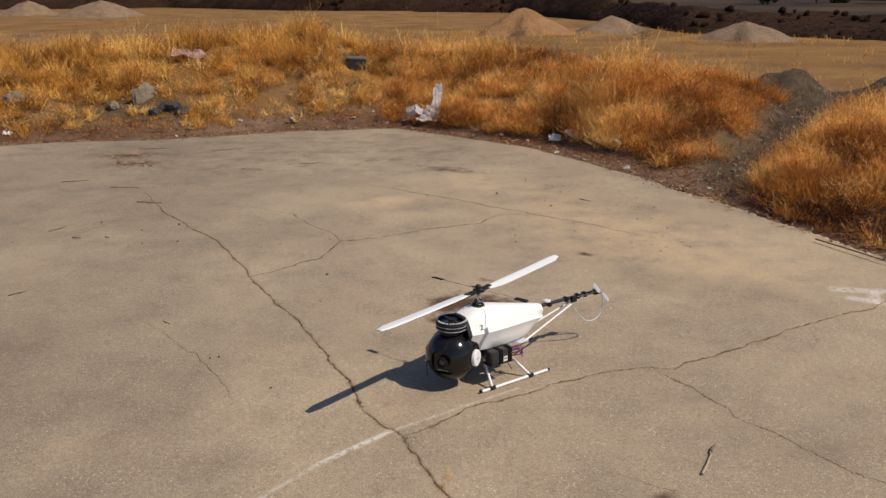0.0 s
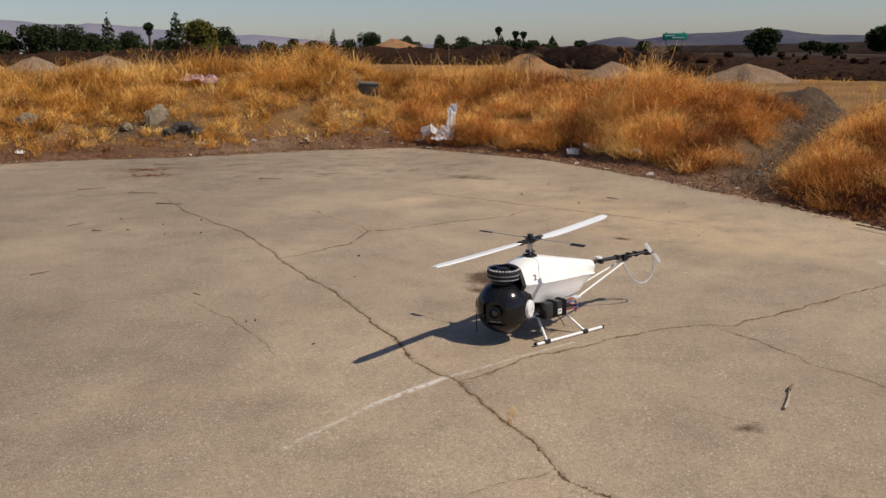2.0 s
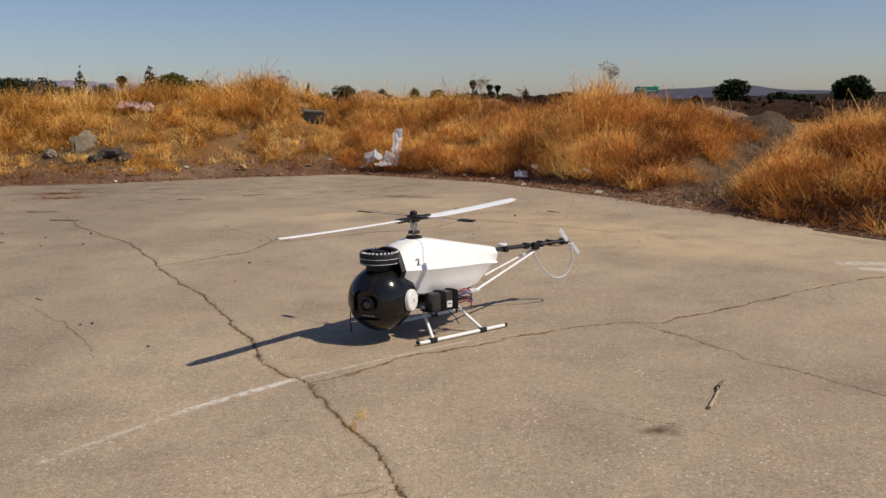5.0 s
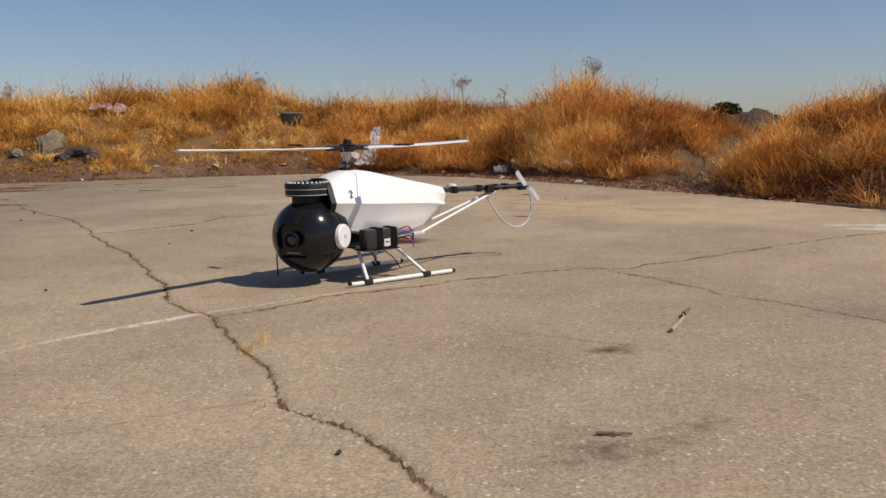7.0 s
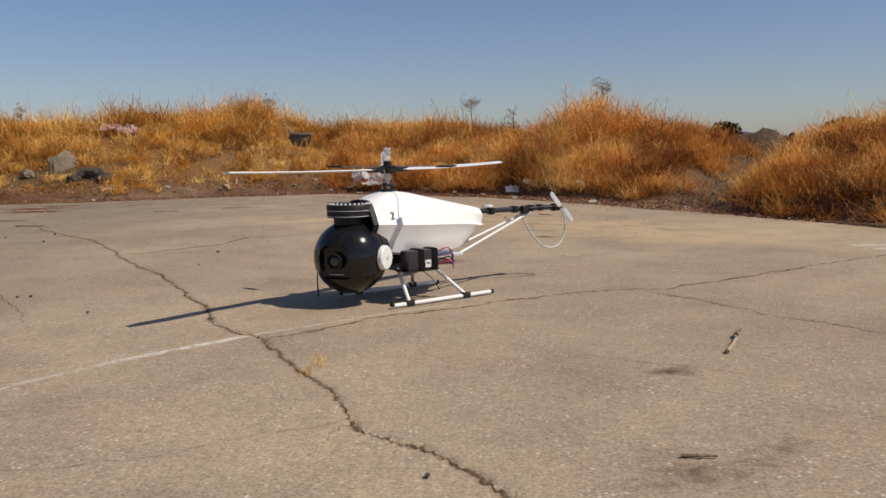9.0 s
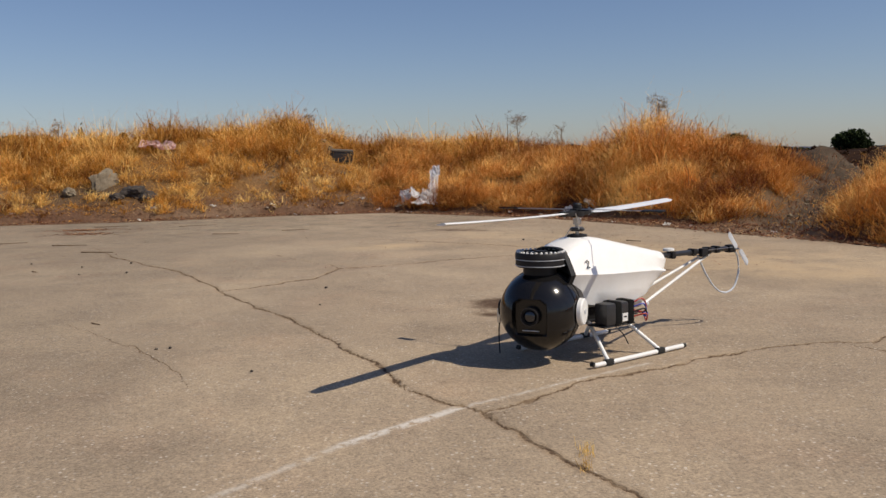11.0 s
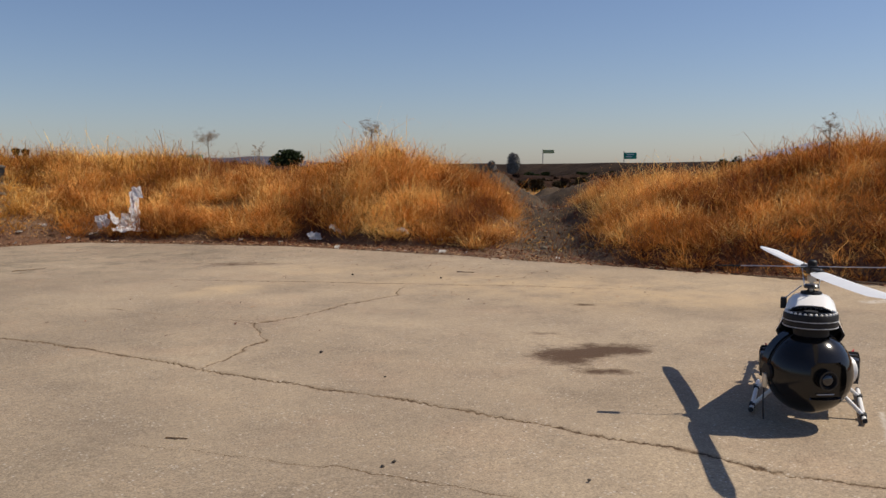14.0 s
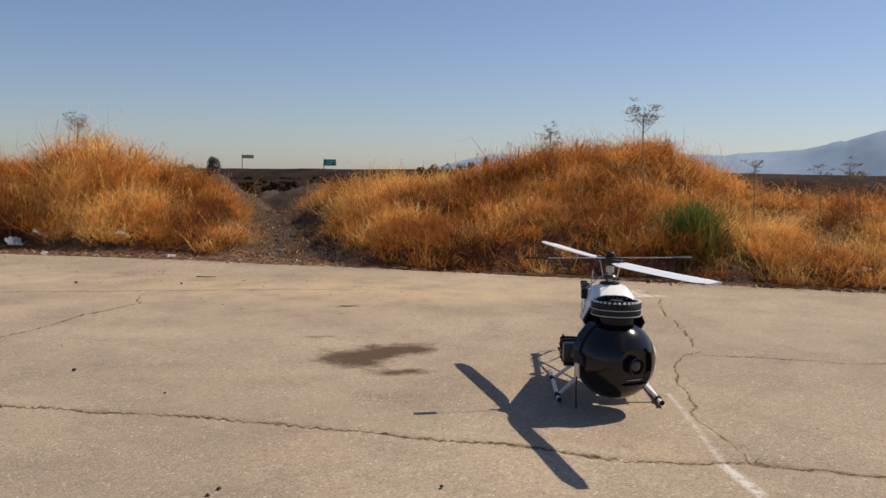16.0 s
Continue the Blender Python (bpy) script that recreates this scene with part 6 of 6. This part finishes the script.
TW = "dry dark twig lying on the concrete"
for k, (a, b, r, m) in enumerate([((-3.34, 9.16), (-3.04, 9.08), 0.010, TWIG), ((-3.78, 7.98), (-3.69, 8.16), 0.007, TWIG), ((-3.30, 6.17), (-3.21, 6.27), 0.008, TWIG), ((-3.47, 7.76), (-3.38, 7.74), 0.010, TWIG),
                                  ((-3.17, 7.78), (-3.12, 7.74), 0.009, TWIG), ((1.46, 9.13), (1.56, 9.0), 0.008, TWIG), ((-1.96, 5.62), (-1.90, 5.57), 0.006, TWIG), ((-3.9, 9.9), (-3.55, 9.85), 0.008, TWIG), ((-4.6, 10.2), (-4.3, 10.3), 0.008, TWIG), ((-2.6, 10.9), (-2.3, 10.86), 0.007, TWIG),
                                  ((-4.4, 12.4), (-4.0, 12.45), 0.008, TWIG), ((-3.3, 12.2), (-2.9, 12.4), 0.006, TWIG), ((-1.9, 11.2), (-1.6, 11.3), 0.007, TWIG), ((0.80, 2.76), (0.87, 2.75), 0.007, TWIG)]):
    stick(((*a, r * 0.4), (*b, r * 0.4)), r * 0.6, m, TW, "twigs on the pad", 0.15, 40 + k)
stick(((1.20, 3.60, 0.004), (1.32, 3.83, 0.006)), 0.0065, PALE_TWIG, "bleached stick lying on the concrete", "", 0.08, 5, "stick")
stick(((1.30, 3.80, 0.008), (1.34, 3.86, 0.012)), 0.008, TWIG, "dark broken end of a stick", "", 0.1, 6, "stick")
stick(((3.30, 7.42, 0.03), (4.25, 5.35, 0.04)), 0.007, TWIG, "long thin weathered pole lying along the pad's edge", "", 0.01, 7, "pole")
for k, (x, y, s) in enumerate([(-0.95, 6.62, 0.018), (-1.47, 4.98, 0.014), (-2.44, 7.6, 0.018), (0.58, 9.42, 0.022), (-0.92, 6.0, 0.010), (-1.01, 4.56, 0.012), (-1.42, 5.0, 0.014), (0.30, 2.70, 0.012), (-2.9, 8.0, 0.016), (-2.6, 8.2, 0.02), (1.11, 8.83, 0.02), (-3.4, 8.3, 0.016), (-2.75, 7.55, 0.014)]):
    s *= 0.55
    solo("pebble", rock_mesh(s, s * 0.8, s * 0.6, 200 + k, 0.2, 2), DARK_ROCK, "small dark pebble on the concrete", "pebble", pose(x, y, s * 0.4, 0, 0, k * 40), "pebbles on the pad")


# ---- weeds that stand alone ----
DRY = simple("dry_weed_stalk", (0.16, 0.10, 0.055), (0.34, 0.24, 0.14), 20, 0.9)

def dead_weed(x, y, h, seed, fan=1.0):
    """A dry branching stalk with flat heads."""
    rng = random.Random(seed)
    z = on_land(x, y)
    ob = thing("dead_weed", "tall dry branching weed stalk above the grass", "weed", pose(x, y, z - 0.03), group="dead weed stalks")
    top = Vector((rng.uniform(-.06, .06), rng.uniform(-.06, .06), h))
    part("stem", tube(curve_points([(0, 0, 0), (top.x * 0.3, top.y * 0.6, h * 0.5), top], 4), 0.0055, 5), DRY, ob)
    bm, hd = bmesh.new(), bmesh.new()
    for i in range(int(30 * fan)):
        t = rng.uniform(0.62 if fan > 1 else 0.2, 1.0) ** 0.5
        a = rng.uniform(0, 6.28)
        b0 = Vector((top.x * t, top.y * t, h * t))
        ln = rng.uniform(0.05, 0.15) * fan
        e = b0 + Vector((math.cos(a) * ln, math.sin(a) * ln, ln * rng.uniform(0.4, 1.0)))
        tube([b0, (b0 + e) / 2 + Vector((0, 0, -0.01)), e], [0.0018, 0.0014, 0.001], 4, bm)
        for _ in range(10):
            q = e + Vector((rng.uniform(-.045, .045), rng.uniform(-.045, .045), rng.uniform(-0.005, .03))) * fan
            tube([e, q], [0.001, 0.0007], 3, hd)
            bmesh.ops.create_icosphere(hd, subdivisions=0, radius=rng.uniform(0.0025, 0.005), matrix=Matrix.Translation(q))
    tagged(part("branch", bm, DRY, ob), kind="stuff")
    tagged(part("seed_head", hd, DRY, ob), kind="stuff")


for k, (x, y, top) in enumerate([(5.02, 6.88, 1.52), (5.25, 8.1, 1.40), (3.14, 14.08, 1.52), (1.35, 16.0, 1.42), (2.0, 15.6, 1.25), (-2.2, 17.0, 1.62), (-6.3, 16.2, 1.5), (5.6, 6.0, 1.04), (6.0, 5.5, 1.0), (6.1, 5.15, 0.94), (6.4, 4.9, 1.0), (6.5, 4.6, 0.92), (6.2, 5.3, 1.03)]):
    dead_weed(x, y, top - on_land(x, y), 500 + k, 1.2 if k in (0, 2, 3) else 0.8)


def pad_weed(x, y, seed):
    rng = np.random.default_rng(seed)
    n = 420
    a, r = rng.uniform(0, 2 * np.pi, n), np.abs(rng.normal(0, 0.16, n))
    X, Y = x + 1.6 * r * np.cos(a), y + 0.7 * r * np.sin(a)
    blades("pad_weed", np.stack([X, Y, np.zeros(n)], -1), rng.uniform(0.015, 0.055, n), rng.uniform(0.004, 0.010, n), rng.uniform(0.1, 1.0, n), LITTER,
           "small withered red-brown weed on the concrete", 1.8, seed, (0, 0), 0.8, flat=0.3)


pad_weed(-4.1, 11.3, 61)
pad_weed(-4.35, 11.9, 62)
for k, (x, y) in enumerate([(0.0, 3.6), (-0.02, 3.5)]):
    rng = np.random.default_rng(70 + k)
    n = 40
    blades("crack_weed", np.stack([x + rng.normal(0, 0.012, n), y + rng.normal(0, 0.02, n), np.full(n, -0.004)], -1), rng.uniform(0.015, 0.05, n), rng.uniform(0.0006, 0.0012, n), rng.uniform(0.92, 1, n), GOLD,
           "tiny dry weed growing from the crack", 0.3, 71 + k, (0, 0), 0.6)
